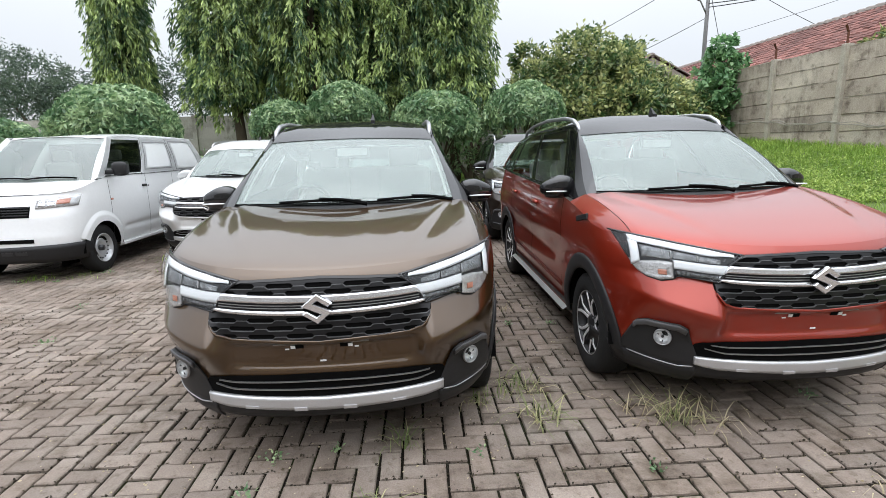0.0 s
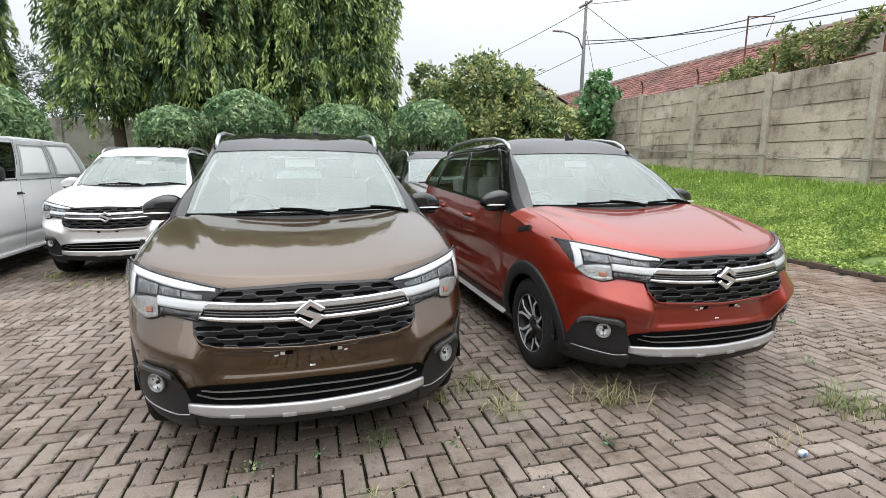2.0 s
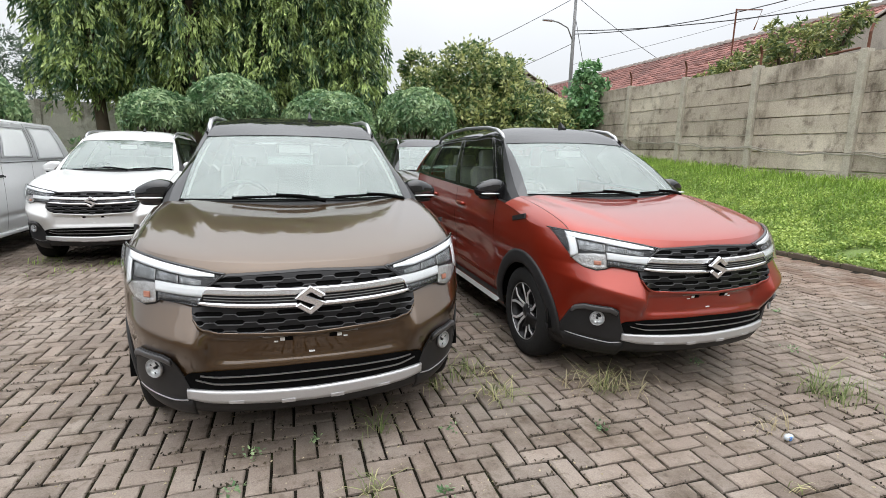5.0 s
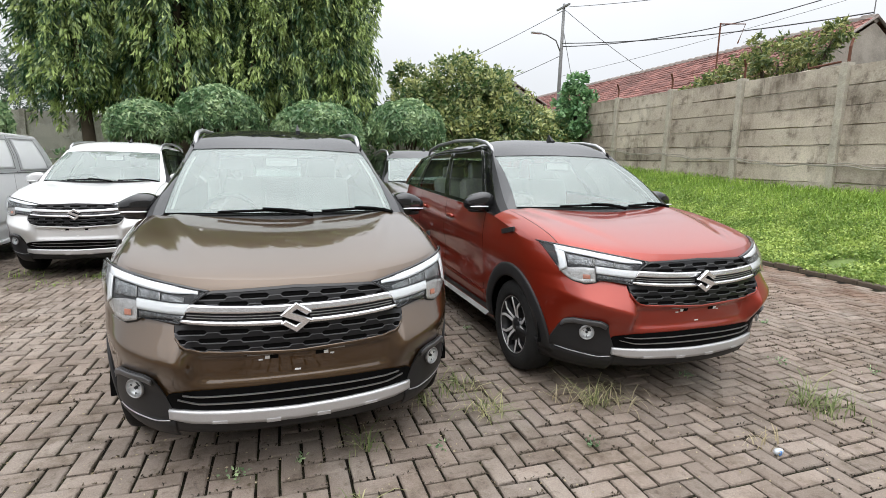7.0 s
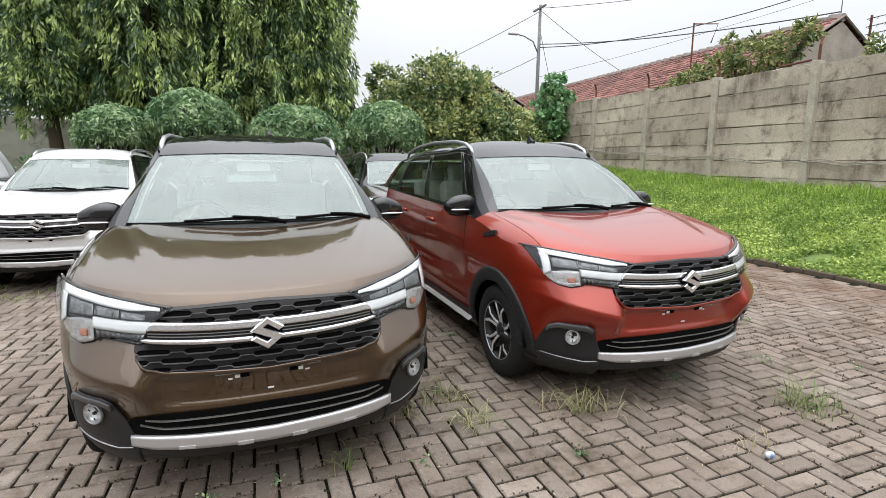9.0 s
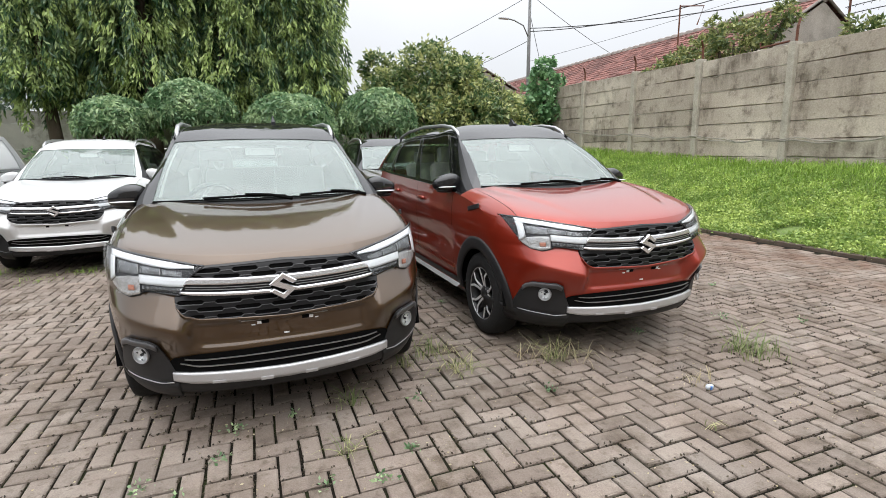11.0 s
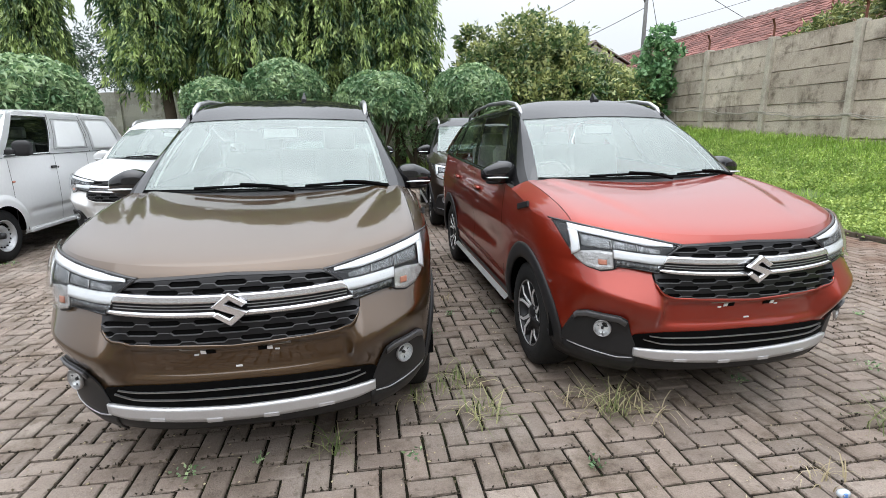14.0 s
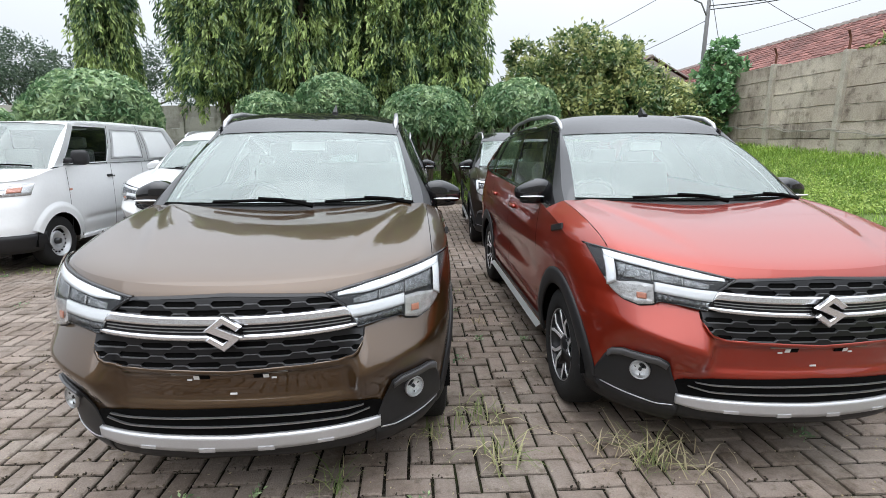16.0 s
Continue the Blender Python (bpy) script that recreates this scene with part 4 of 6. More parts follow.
ARCH_R, AXLE_Z, WHEELBASE = .385, .335, 2.74


def in_arch(c, r=ARCH_R):
    return abs(c.x) > .55 and min(math.hypot(c.y, c.z - AXLE_Z), math.hypot(c.y - WHEELBASE, c.z - AXLE_Z)) < r


def front_patch(x0, x1, z0, z1, off, nx, nz, thick=.012, front_y=front_y):
    """A slab lying on the front face between the curves z0(x) and z1(x), off metres proud."""
    bm = bmesh.new()

    def fn(u, v):
        x = lerp(x0, x1, u)
        z = lerp(z0(x) if callable(z0) else z0, z1(x) if callable(z1) else z1, v)
        e = .004
        y = front_y(x, z)
        n = Vector((-(front_y(x + e, z) - front_y(x - e, z)) / (2 * e), 1, -(front_y(x, z + e) - front_y(x, z - e)) / (2 * e))).normalized()
        p = Vector((x, y, z)) - n * off
        return p
    sheet_into(bm, fn, nx, nz)
    fs = list(bm.faces)
    bmesh.ops.recalc_face_normals(bm, faces=fs)
    if fs and fs[0].normal.y > 0:
        bmesh.ops.reverse_faces(bm, faces=fs)
    if thick:
        r = bmesh.ops.extrude_face_region(bm, geom=fs)
        for v in {v for f in fs if f.is_valid for v in f.verts}:
            v.co.y += thick
    return bm


def line(*pts):
    """A function through the points (x, z)."""
    return lambda x: curve_at(pts, x)


def flip(f):
    return (lambda x: f(-x)) if callable(f) else f


def both(name, parent, mat, x0, x1, z0, z1, off, nx, nz, thick=.012, label="", smooth=True):
    """The same patch on both sides of the nose."""
    obs = []
    for s in (1, -1):
        if s == 1:
            bm = front_patch(x0, x1, z0, z1, off, nx, nz, thick)
        else:
            bm = front_patch(-x1, -x0, flip(z0), flip(z1), off, nx, nz, thick)
        obs.append(part(name, bm, mat, parent, label, smooth))
    return obs


def superblob(c, s, n=2.6, nu=18, nv=12):
    """A rounded superellipsoid."""
    bm = bmesh.new()

    def sp(a, e):
        return math.copysign(abs(a) ** e, a)

    def fn(u, v):
        a, b = u * 2 * math.pi, (v - .5) * math.pi
        return (c[0] + s[0] * sp(math.cos(b), 2 / n) * sp(math.cos(a), 2 / n), c[1] + s[1] * sp(math.cos(b), 2 / n) * sp(math.sin(a), 2 / n), c[2] + s[2] * sp(math.sin(b), 2 / n))
    sheet_into(bm, fn, nu, nv)
    bmesh.ops.remove_doubles(bm, verts=bm.verts, dist=1e-4)
    return bm


def shaped_mirror(sg):
    """Mirror cap: full and square towards the car, drawn out to a lower rounded tip."""
    bm = superblob((0, 0, 0), (.122, .078, .083), 3.0, 24, 16)
    for v in bm.verts:
        k = sstep(-.3, 1.0, v.co.x / .122)
        v.co.z = v.co.z * (1 - .30 * k) - .014 * k
        v.co.y = v.co.y * (1 - .22 * k) + .02 * k
        v.co.x *= sg
        v.co += Vector((sg * .892, .61, 1.178))
    return bm


def alloy_wheel(parent, x, y, side):
    """Tyre and a two-tone alloy of five split spokes."""
    w = new("wheel")
    w.parent = parent
    w.matrix_basis = pose(x, y, AXLE_Z - .005, 0, 0, 0 if side > 0 else 180)
    prof = [(-.10, .205), (-.105, .24), (-.105, .29), (-.085, .322), (-.06, .33), (0, .331), (.06, .33), (.085, .322), (.10, .29), (.10, .24), (.092, .212), (.08, .205)]
    part("tyre", lathe_into(bmesh.new(), prof, 44), M_TYRE, w, "black rubber tyre", True)
    part("rim", lathe_into(bmesh.new(), [(.082, .214), (.09, .208), (.082, .198), (.03, .19), (-.02, .185), (-.02, .05), (-.03, .0)], 44), M_RIMDARK, w, "dark alloy rim", True)
    for k in range(5):
        a = k * 2 * math.pi / 5 + .2
        body, face = bmesh.new(), bmesh.new()
        for d in (-1, 1):
            path = [(.060, .052, a + d * .26), (.074, .105, a + d * .17), (.084, .150, a + d * .20), (.086, .199, a + d * .33)]
            for bm, wide, lift, deep in ((body, .0135, 0, .03), (face, .0085, .003, .004)):
                rows = []
                for i, (px, r, an) in enumerate(path):
                    p = Vector((px + lift, math.cos(an) * r, math.sin(an) * r))
                    q = path[min(i + 1, 3)], path[max(i - 1, 0)]
                    t = Vector((0, math.cos(q[0][2]) * q[0][1] - math.cos(q[1][2]) * q[1][1], math.sin(q[0][2]) * q[0][1] - math.sin(q[1][2]) * q[1][1])).normalized()
                    sd = Vector((1, 0, 0)).cross(t)
                    rows.append([bm.verts.new(p + sd * e * wide * (1.25 - .12 * i) - Vector((g * deep, 0, 0))) for e, g in ((-1.15, 1), (-1, 0), (1, 0), (1.15, 1))])
                for u, v in zip(rows, rows[1:]):
                    for i in range(3):
                        bm.faces.new((u[i], u[i + 1], v[i + 1], v[i]))
                bm.faces.new(rows[0])
                bm.faces.new(rows[-1])
        sp = part("spoke", body, M_RIMDARK, w, "dark forked spoke")
        part("machined_face", face, M_RIM, sp, "machined silver face")
    part("rim_lip", lathe_into(bmesh.new(), [(.082, .213), (.093, .209), (.090, .205), (.080, .204)], 44), M_SATIN, w, "bright rim edge", True)
    part("hub_cap", lathe_into(bmesh.new(), [(.05, .070), (.062, .064), (.066, .046), (.080, .034), (.083, .0)], 24), M_RIMDARK, w, smooth=True)
    for k in range(5):
        a = k * 2 * math.pi / 5 + .83
        part("wheel_nut", lathe_into(bmesh.new(), [(.05, .008), (.068, .008), (.07, 0)], 6), M_SATIN, w).matrix_basis = Matrix.Translation((0, math.cos(a) * .05, math.sin(a) * .05))
    return w


def car(name, label, paint, roof_paint, pillar_paint, mirror_paint, at, full=True):
    root = tagged(new(name), label, "car", "parked crossovers")
    # body shell, both sides
    bm = bmesh.new()
    zlow = lambda s: .29 - .03 * sstep(.3, .45, s)
    for sg in (1, -1):
        def fn(u, v):
            z = lerp(zlow(u), shell_top(u), v)
            x, y = outline(u, z)
            if u < .335:
                y = front_y(x, z)
            # shallow hollow in the doors and a shoulder crease
            if .45 < y < 3.0:
                k = sstep(.45, .8, y) * sstep(3.0, 2.5, y)
                x -= k * (.018 * math.exp(-((z - .66) / .09) ** 2) - .008 * math.exp(-((z - (.90 + .03 * y)) / .03) ** 2))
            return (sg * x, y, z)
        sheet_into(bm, fn, 200, 60, 0, lambda c: not in_arch(c))
    bmesh.ops.remove_doubles(bm, verts=bm.verts, dist=.0005)
    part("body", bm, paint, root, "glossy painted body shell", True)
    # bonnet and wing tops
    def cowl(x):
        return .14 + .16 * (x / .76) ** 2

    def top_pt(a, b):
        x = a * half_width(1.0)
        y0 = front_y(x * .9995, .93)
        y1 = cowl(x)
        y = lerp(y0, y1, b ** 1.3)
        return Vector((x, y, bonnet_z(x, y)))
    part("bonnet", sheet_into(bmesh.new(), lambda u, v: top_pt((u - .5) * 2 * .888, v), 80, 30), paint, root, "smooth bonnet", True)
    for sg in (1, -1):
        part("wing_top", sheet_into(bmesh.new(), lambda u, v: top_pt(sg * lerp(.8915, 1.0, u), v), 6, 30), paint, root, "", True)
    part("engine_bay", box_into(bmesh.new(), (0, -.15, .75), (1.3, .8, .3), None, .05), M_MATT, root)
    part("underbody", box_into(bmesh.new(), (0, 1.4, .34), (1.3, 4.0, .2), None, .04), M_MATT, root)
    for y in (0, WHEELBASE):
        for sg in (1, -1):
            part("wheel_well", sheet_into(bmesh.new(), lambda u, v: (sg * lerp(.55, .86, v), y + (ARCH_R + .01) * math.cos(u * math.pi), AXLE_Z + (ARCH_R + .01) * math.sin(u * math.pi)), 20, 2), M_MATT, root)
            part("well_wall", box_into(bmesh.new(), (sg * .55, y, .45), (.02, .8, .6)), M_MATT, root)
            def flare(u, v):
                a = lerp(-.12, math.pi + .12, u)
                r = lerp(ARCH_R - .03, ARCH_R + .07, v)
                yy, zz = y + r * math.cos(a), AXLE_Z + r * math.sin(a)
                zz = max(zz, .24)
                if y == 0:
                    f0 = nose(zz)
                    if yy < f0 + L_F:
                        q = 1 - (yy - f0) / L_F
                        xx = half_width(zz) * max(0, 1 - q ** N_F) ** (1 / N_F)
                    else:
                        xx = half_width(zz)
                else:
                    xx = half_width(zz)
                return (sg * (xx + .010 + .008 * math.sin(v * math.pi)), yy, zz)
            bm = sheet_into(bmesh.new(), flare, 36, 5)
            bmesh.ops.recalc_face_normals(bm, faces=bm.faces)
            bmesh.ops.solidify(bm, geom=list(bm.faces), thickness=.012)
            part("wheel_arch_trim", bm, M_PLASTIC, root, "black plastic wheel arch trim", True)
            alloy_wheel(root, sg * .755, y, sg)
    for sg in (1, -1):
        part("side_skirt", sheet_into(bmesh.new(), lambda u, v: (sg * (half_width(lerp(.22, .37, v)) + .012 - .03 * (1 - v)), lerp(.40, 2.34, u), lerp(.22, .37, v)), 30, 4), M_PLASTIC, root, "black plastic side skirt", True)
        part("skirt_trim", sheet_into(bmesh.new(), lambda u, v: (sg * (half_width(.30) + .050 - .034 * v), lerp(.40, 2.34, u), lerp(.288, .312, v)), 20, 1, .008), M_RIM, root, "silver side skirt strip")
        for y in (.52, 1.52, 2.42):
            def seam(u, v):
                z = lerp(.38, smooth_at(BELT, y, .1) - .01, u)
                return (sg * (half_width(z) + .002 - .018 * math.exp(-((z - .66) / .09) ** 2)), y + lerp(-.003, .003, v) + (.05 * (z - .6) if y < 1 else .03 * (z - .6)), z)
            part("door_seam", sheet_into(bmesh.new(), seam, 14, 1), M_MATT, root)
        for y in (1.36, 2.26):
            part("door_handle", superblob((sg * .885, y, .965 + .02 * y), (.022, .10, .02), 3, 14, 8), paint, root, "", True)
        part("door_moulding", sheet_into(bmesh.new(), lambda u, v: (sg * (half_width(.5) + .006), lerp(.48, 2.3, u), lerp(.44, .475, v) + .03 * u), 24, 2, .008), paint, root, "", True)
        part("vent_badge", box_into(bmesh.new(), (sg * (half_width(1.0) + .002), .09, 1.012), (.016, .20, .036), Euler((radians(-12), 0, 0)).to_matrix(), .004), M_PLASTIC, root, "dark wing vent")
    # windscreen, pillars, roof
    base = lambda a: Vector((.728 * a, .155 + .16 * a * a, 1.149 - .006 * a * a))
    crest = lambda a: Vector((.622 * a, .872 + .12 * a * a, 1.566 - .018 * a * a))

    def screen(a, b, grow=0.0):
        p = base(a).lerp(crest(a), b)
        return p + Vector((0, -.022 * math.sin(b * math.pi) - grow, .03 * math.sin(b * math.pi) + grow))
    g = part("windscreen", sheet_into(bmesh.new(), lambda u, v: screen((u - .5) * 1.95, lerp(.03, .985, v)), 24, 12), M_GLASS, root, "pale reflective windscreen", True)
    g.visible_shadow = False
    bmf = bmesh.new()
    for u0, u1, v0, v1 in ((-.975, -.94, .02, .98), (.94, .975, .02, .98), (-.96, .96, .975, .990), (-.96, .96, .015, .07)):
        sheet_into(bmf, lambda u, v: screen(lerp(u0, u1, u), lerp(v0, v1, v), -.002), 16, 8)
    part("windscreen_band", bmf, M_MATT, root, "black edge band of the windscreen")
    for sg in (1, -1):
        part("pillar_cover", sheet_into(bmesh.new(), lambda u, v: screen(sg * lerp(.922, .945, u), lerp(.05, .93, v)) + Vector((0, .03, -.03)), 3, 10), M_PAPER, root, "white protective film inside the pillar")
    part("cowl", sheet_into(bmesh.new(), lambda u, v: (lambda a: Vector((.75 * a, lerp(cowl(.76 * a) - .04, .155 + .16 * a * a + .03, v), lerp(1.118 - .02 * a * a, 1.152 - .008 * a * a, v))))((u - .5) * 2), 20, 3), M_PLASTIC, root, "black plastic cowl", True)

    def side_pt(sg, k, t):
        """Side of the cabin: k from the front pillar to the tail, t from the belt to the roof edge."""
        yf = lerp(.24, .985, t)
        yr = lerp(3.50, 3.28, t ** 1.5)
        y = lerp(yf, yr, k)
        zb = smooth_at(BELT, y, .1)
        zt = roof_edge(y)
        xb = lerp(.785, .840, sstep(.12, .5, y)) - .05 * sstep(2.6, 3.5, y)
        xt = roof_half(y)
        return Vector((sg * lerp(xb, xt, t ** 1.25), y, lerp(zb, zt, t)))

    def pillar(sg, u, v):
        return screen(sg * .965, v, .003).lerp(side_pt(sg, .022, v), u) + Vector((sg * .006 * math.sin(u * math.pi), 0, .008 * math.sin(u * math.pi)))
    for sg in (1, -1):
        # front pillar bridges windscreen edge and side
        part("front_pillar", sheet_into(bmesh.new(), lambda u, v: pillar(sg, u * .5, v), 4, 14), pillar_paint, root, "gloss front pillar", True)
        part("pillar_seal", sheet_into(bmesh.new(), lambda u, v: pillar(sg, lerp(.53, 1, u), v) - Vector((sg * .006, 0, 0)), 4, 14), M_PLASTIC, root, "black rubber door seal", True)
        for k0, k1, t0, t1 in ((.02, .98, .0, .06), (.02, .98, .93, 1.0), (.385, .43, .05, .95), (.715, .755, .05, .95), (.085, .108, .03, .95), (.93, .965, 0, 1)):
            part("window_frame", sheet_into(bmesh.new(), lambda u, v: side_pt(sg, lerp(k0, k1, u), lerp(t0, t1, v)), 26 if k1 - k0 > .5 else 3, 8 if t1 - t0 > .5 else 2, .012), P_BLACK, root, "", True)
        part("tail_pillar", sheet_into(bmesh.new(), lambda u, v: side_pt(sg, lerp(.962, 1.0, u), v), 3, 8, .012), paint, root, "painted tail pillar", True)
        part("quarter_panel", sheet_into(bmesh.new(), lambda u, v: side_pt(sg, lerp(.02, .09, u), lerp(.04, .95, v)) - Vector((sg * .005, 0, 0)), 4, 8, .006), P_BLACK, root, "black mirror quarter panel", True)
        for k0, k1 in ((.10, .39), (.425, .72), (.75, .935)):
            g = part("side_window", sheet_into(bmesh.new(), lambda u, v: side_pt(sg, lerp(k0, k1, u), lerp(.04, .95, v)) - Vector((sg * .008, 0, 0)), 10, 6), M_SIDEGLASS, root, "tinted side window", True)
            g.visible_shadow = False
        rail = [(sg * .59, 1.03, 1.575), (sg * .592, 1.08, 1.63), (sg * .592, 1.20, 1.675), (sg * .588, 1.45, 1.705), (sg * .58, 2.1, 1.718), (sg * .575, 2.7, 1.69), (sg * .57, 3.05, 1.635), (sg * .565, 3.14, 1.575)]
        bm = tube_into(bmesh.new(), rail, [.012, .017, .018, .017, .017, .017, .018, .012], 8)
        part("roof_rail", bm, M_SATIN, root, "satin silver roof rail", True)
    def roof(a, b):
        y0, y1 = .872 + .12 * a * a, 3.36 - .06 * a * a
        y = lerp(y0, y1, b)
        zc = smooth_at(ROOF, y, .12) + .026 * sstep(.80, 1.3, y) * sstep(3.4, 2.6, y)
        xw = roof_half(y)
        edge = roof_edge(y)
        p = Vector((a * xw, y, lerp(zc, edge, abs(a) ** 4)))
        return p.lerp(screen(a * .98, .988, .004), sstep(.05, 0, b))
    part("roof", sheet_into(bmesh.new(), lambda u, v: roof((u - .5) * 2, v), 26, 26), roof_paint, root, "gloss roof panel", True)
    part("headlining", sheet_into(bmesh.new(), lambda u, v: roof((u - .5) * 1.9, lerp(.02, .96, v)) - Vector((0, 0, .035)), 8, 10), M_LINING, root)
    bm = box_into(bmesh.new(), (.14, 1.31, 1.708), (.030, .12, .020), None, .004)
    fin = [bm.verts.new(p) for p in ((.122, 1.26, 1.711), (.158, 1.26, 1.711), (.154, 1.37, 1.716), (.126, 1.37, 1.716), (.14, 1.355, 1.781))]
    for f in ((0, 1, 4), (1, 2, 4), (2, 3, 4), (3, 0, 4)):
        bm.faces.new([fin[i] for i in f])
    part("roof_antenna", bm, M_PLASTIC, root, "small dark roof antenna")
    # tail
    part("tailgate", sheet_into(bmesh.new(), lambda u, v: side_pt(-1, 1, v).lerp(side_pt(1, 1, v), u) + Vector((0, .06 * math.sin(u * math.pi), 0)), 12, 8), M_VANSIDE, root, "dark rear window", True)
    # mirrors
    for sg in (1, -1):
        mr = part("door_mirror", shaped_mirror(sg), mirror_paint, root, "gloss mirror cap", True)
        part("indicator", superblob((sg * .912, .540, 1.144), (.082, .012, .006), 2.4, 14, 8), M_DRL, mr, "clear indicator strip", True)
        part("mirror_base", superblob((sg * .887, .618, 1.112), (.095, .055, .022), 3, 14, 8), M_PLASTIC, mr, "", True)
        part("mirror_arm", tube_into(bmesh.new(), [(sg * .80, .64, 1.14), (sg * .88, .62, 1.114)], [.03, .022], 8), M_PLASTIC, mr, "", True)
    # wipers
    for x0, x1, xp in ((-.40, .12, .16), (.22, .66, .70)):
        w = new("wiper")
        w.parent = root
        pts = [screen(lerp(x0, x1, k / 6) / .745, -.005 + .03 * (1 - abs(k - 3) / 6), .018) for k in range(7)]
        part("blade", tube_into(bmesh.new(), pts, .0085, 6), M_MATT, w)
        part("arm", tube_into(bmesh.new(), [screen(xp / .745, -.03, .02), screen(lerp(xp, lerp(x0, x1, .5), .5) / .745, .005, .032), pts[3] + Vector((0, -.005, .012))], [.015, .010, .008], 6), M_MATT, w)
    # front: grille
    gr = new("grille")
    gr.parent = root
    gtop = line((-.37, .906), (-.34, .914), (0, .925), (.34, .914), (.37, .906))
    gbot = line((-.5, .775), (-.485, .72), (-.46, .692), (-.40, .672), (0, .655), (.40, .672), (.46, .692), (.485, .72), (.5, .775))
    edge = lambda x: curve_at(((.30, .945), (.36, .913), (.425, .866), (.47, .785), (.48, .76)), abs(x))
    bar_top = lambda x: .850 + .016 * (x / .45) ** 2
    bar_low = lambda x: .822 + .014 * (x / .45) ** 2
    thin_top = lambda x: .786 + .017 * (x / .45) ** 2
    thin_low = lambda x: .768 + .020 * (x / .45) ** 2
    utop = lambda x: min(gtop(x), edge(x))
    # near-black sheets on the closed shell stand for the shaded depth behind the web
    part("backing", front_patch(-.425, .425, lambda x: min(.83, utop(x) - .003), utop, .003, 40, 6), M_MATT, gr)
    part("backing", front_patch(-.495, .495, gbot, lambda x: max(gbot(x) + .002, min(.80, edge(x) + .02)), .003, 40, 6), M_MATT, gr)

    def hole(x, phase):
        """1 inside a long opening of the grille web, 0 between openings."""
        return 1 - sstep(.050, .064, abs((x - phase + .085) % .17 - .085))
    for zs, w, cap in (((.848, .864, .8935, .93), .42, lambda x, z: min(z, utop(x))), ((.64, .679, .7145, .750, .782), .49, lambda x, z: max(min(z, thin_low(x) + .004), gbot(x)))):
        for r in range(len(zs) - 1):
            first, final = r == 0, r == len(zs) - 2
            ph0, ph1 = .085 * (r % 2), .085 * ((r + 1) % 2)
            lo = (lambda x, z=zs[r], p=ph0, e=first: cap(x, z + (0 if e else .0105 * hole(x, p))))
            hi = (lambda x, z=zs[r + 1], p=ph1, e=final: cap(x, z - (0 if e else .0105 * hole(x, p))))
            part("grille_bar", front_patch(-w, w, lo, hi, .010, 150, 2, .022), M_GRILLE, gr)
            # thin lighter strip paints the sky's glint along the bar
            if not final:
                part("bar_glint", front_patch(-w, w, (lambda x, f=hi, g=lo: max(g(x), f(x) - .0026)), hi, .013, 150, 1, .01), M_BROW, gr, "grey strip painted as the glint on a bar edge")
    part("grille_surround", front_patch(-.425, .425, lambda x: utop(x) - .007, lambda x: utop(x) + .002, .014, 50, 2, .014), P_BLACK, gr)
    part("upper_bar", front_patch(-.443, .443, lambda x: min(bar_low(x), edge(x) - .002), lambda x: min(bar_top(x), edge(x)), .026, 70, 4, .02), M_BARCHROME, gr, "broad chrome bar", True)
    part("bar_inset", front_patch(-.46, .46, lambda x: thin_top(x) - .004, lambda x: min(bar_low(x) + .003, edge(x)), .014, 50, 2, .01), M_GRILLE, gr, "ribbed dark inset")
    for f in (.34, .68):
        part("bar_rib", front_patch(-.44, .44, lambda x: lerp(thin_top(x), bar_low(x), f) - .0015, lambda x: lerp(thin_top(x), bar_low(x), f) + .0015, .018, 30, 1, .006), M_SATIN, gr)
    part("lower_bar", front_patch(-.464, .464, thin_low, lambda x: min(thin_top(x), edge(x)), .024, 60, 2, .018), M_BARCHROME, gr, "thin chrome bar", True)
    part("grille_lip", front_patch(-.49, .49, lambda x: gbot(x) - .012, gbot, .012, 60, 2, .014), paint, gr, "painted lip under the grille", True)
    # plain slotted lozenge emblem; the black sheet behind is added to darken its slots
    em = new("emblem")
    em.parent = root
    y0 = nose(.80) - .050
    bm = bmesh.new()
    f = bm.faces.new([bm.verts.new((.062 * x, y0 + .010, .806 + .058 * z)) for x, z in ((0, 1), (.45, .72), (.95, .12), (.95, -.12), (.45, -.72), (0, -1), (-.45, -.72), (-.95, -.12), (-.95, .12), (-.45, .72))])
    for q in bmesh.ops.extrude_face_region(bm, geom=[f])["geom"]:
        if isinstance(q, bmesh.types.BMVert):
            q.co.y += .03
    part("plate", bm, M_MATT, em, "black sheet added behind to make the slots read dark")
    half = ((0, 1), (.96, .35), (.66, .12), (.04, .53), (-.25, .35), (1, -.19))
    bm = bmesh.new()
    f = bm.faces.new([bm.verts.new((.068 * x, y0, .806 + .068 * z)) for x, z in half + tuple((-x, -z) for x, z in half)])
    f.normal_update()
    if f.normal.y > 0:
        f.normal_flip()
    for q in bmesh.ops.extrude_face_region(bm, geom=[f])["geom"]:
        if isinstance(q, bmesh.types.BMVert):
            q.co.y += .014
    bmesh.ops.recalc_face_normals(bm, faces=bm.faces)
    front = [q for q in bm.faces if q.normal.y < -.9]
    bmesh.ops.inset_region(bm, faces=front, thickness=.0055, depth=.005)
    part("lozenge", bm, M_BARCHROME, em, "chrome slotted lozenge")
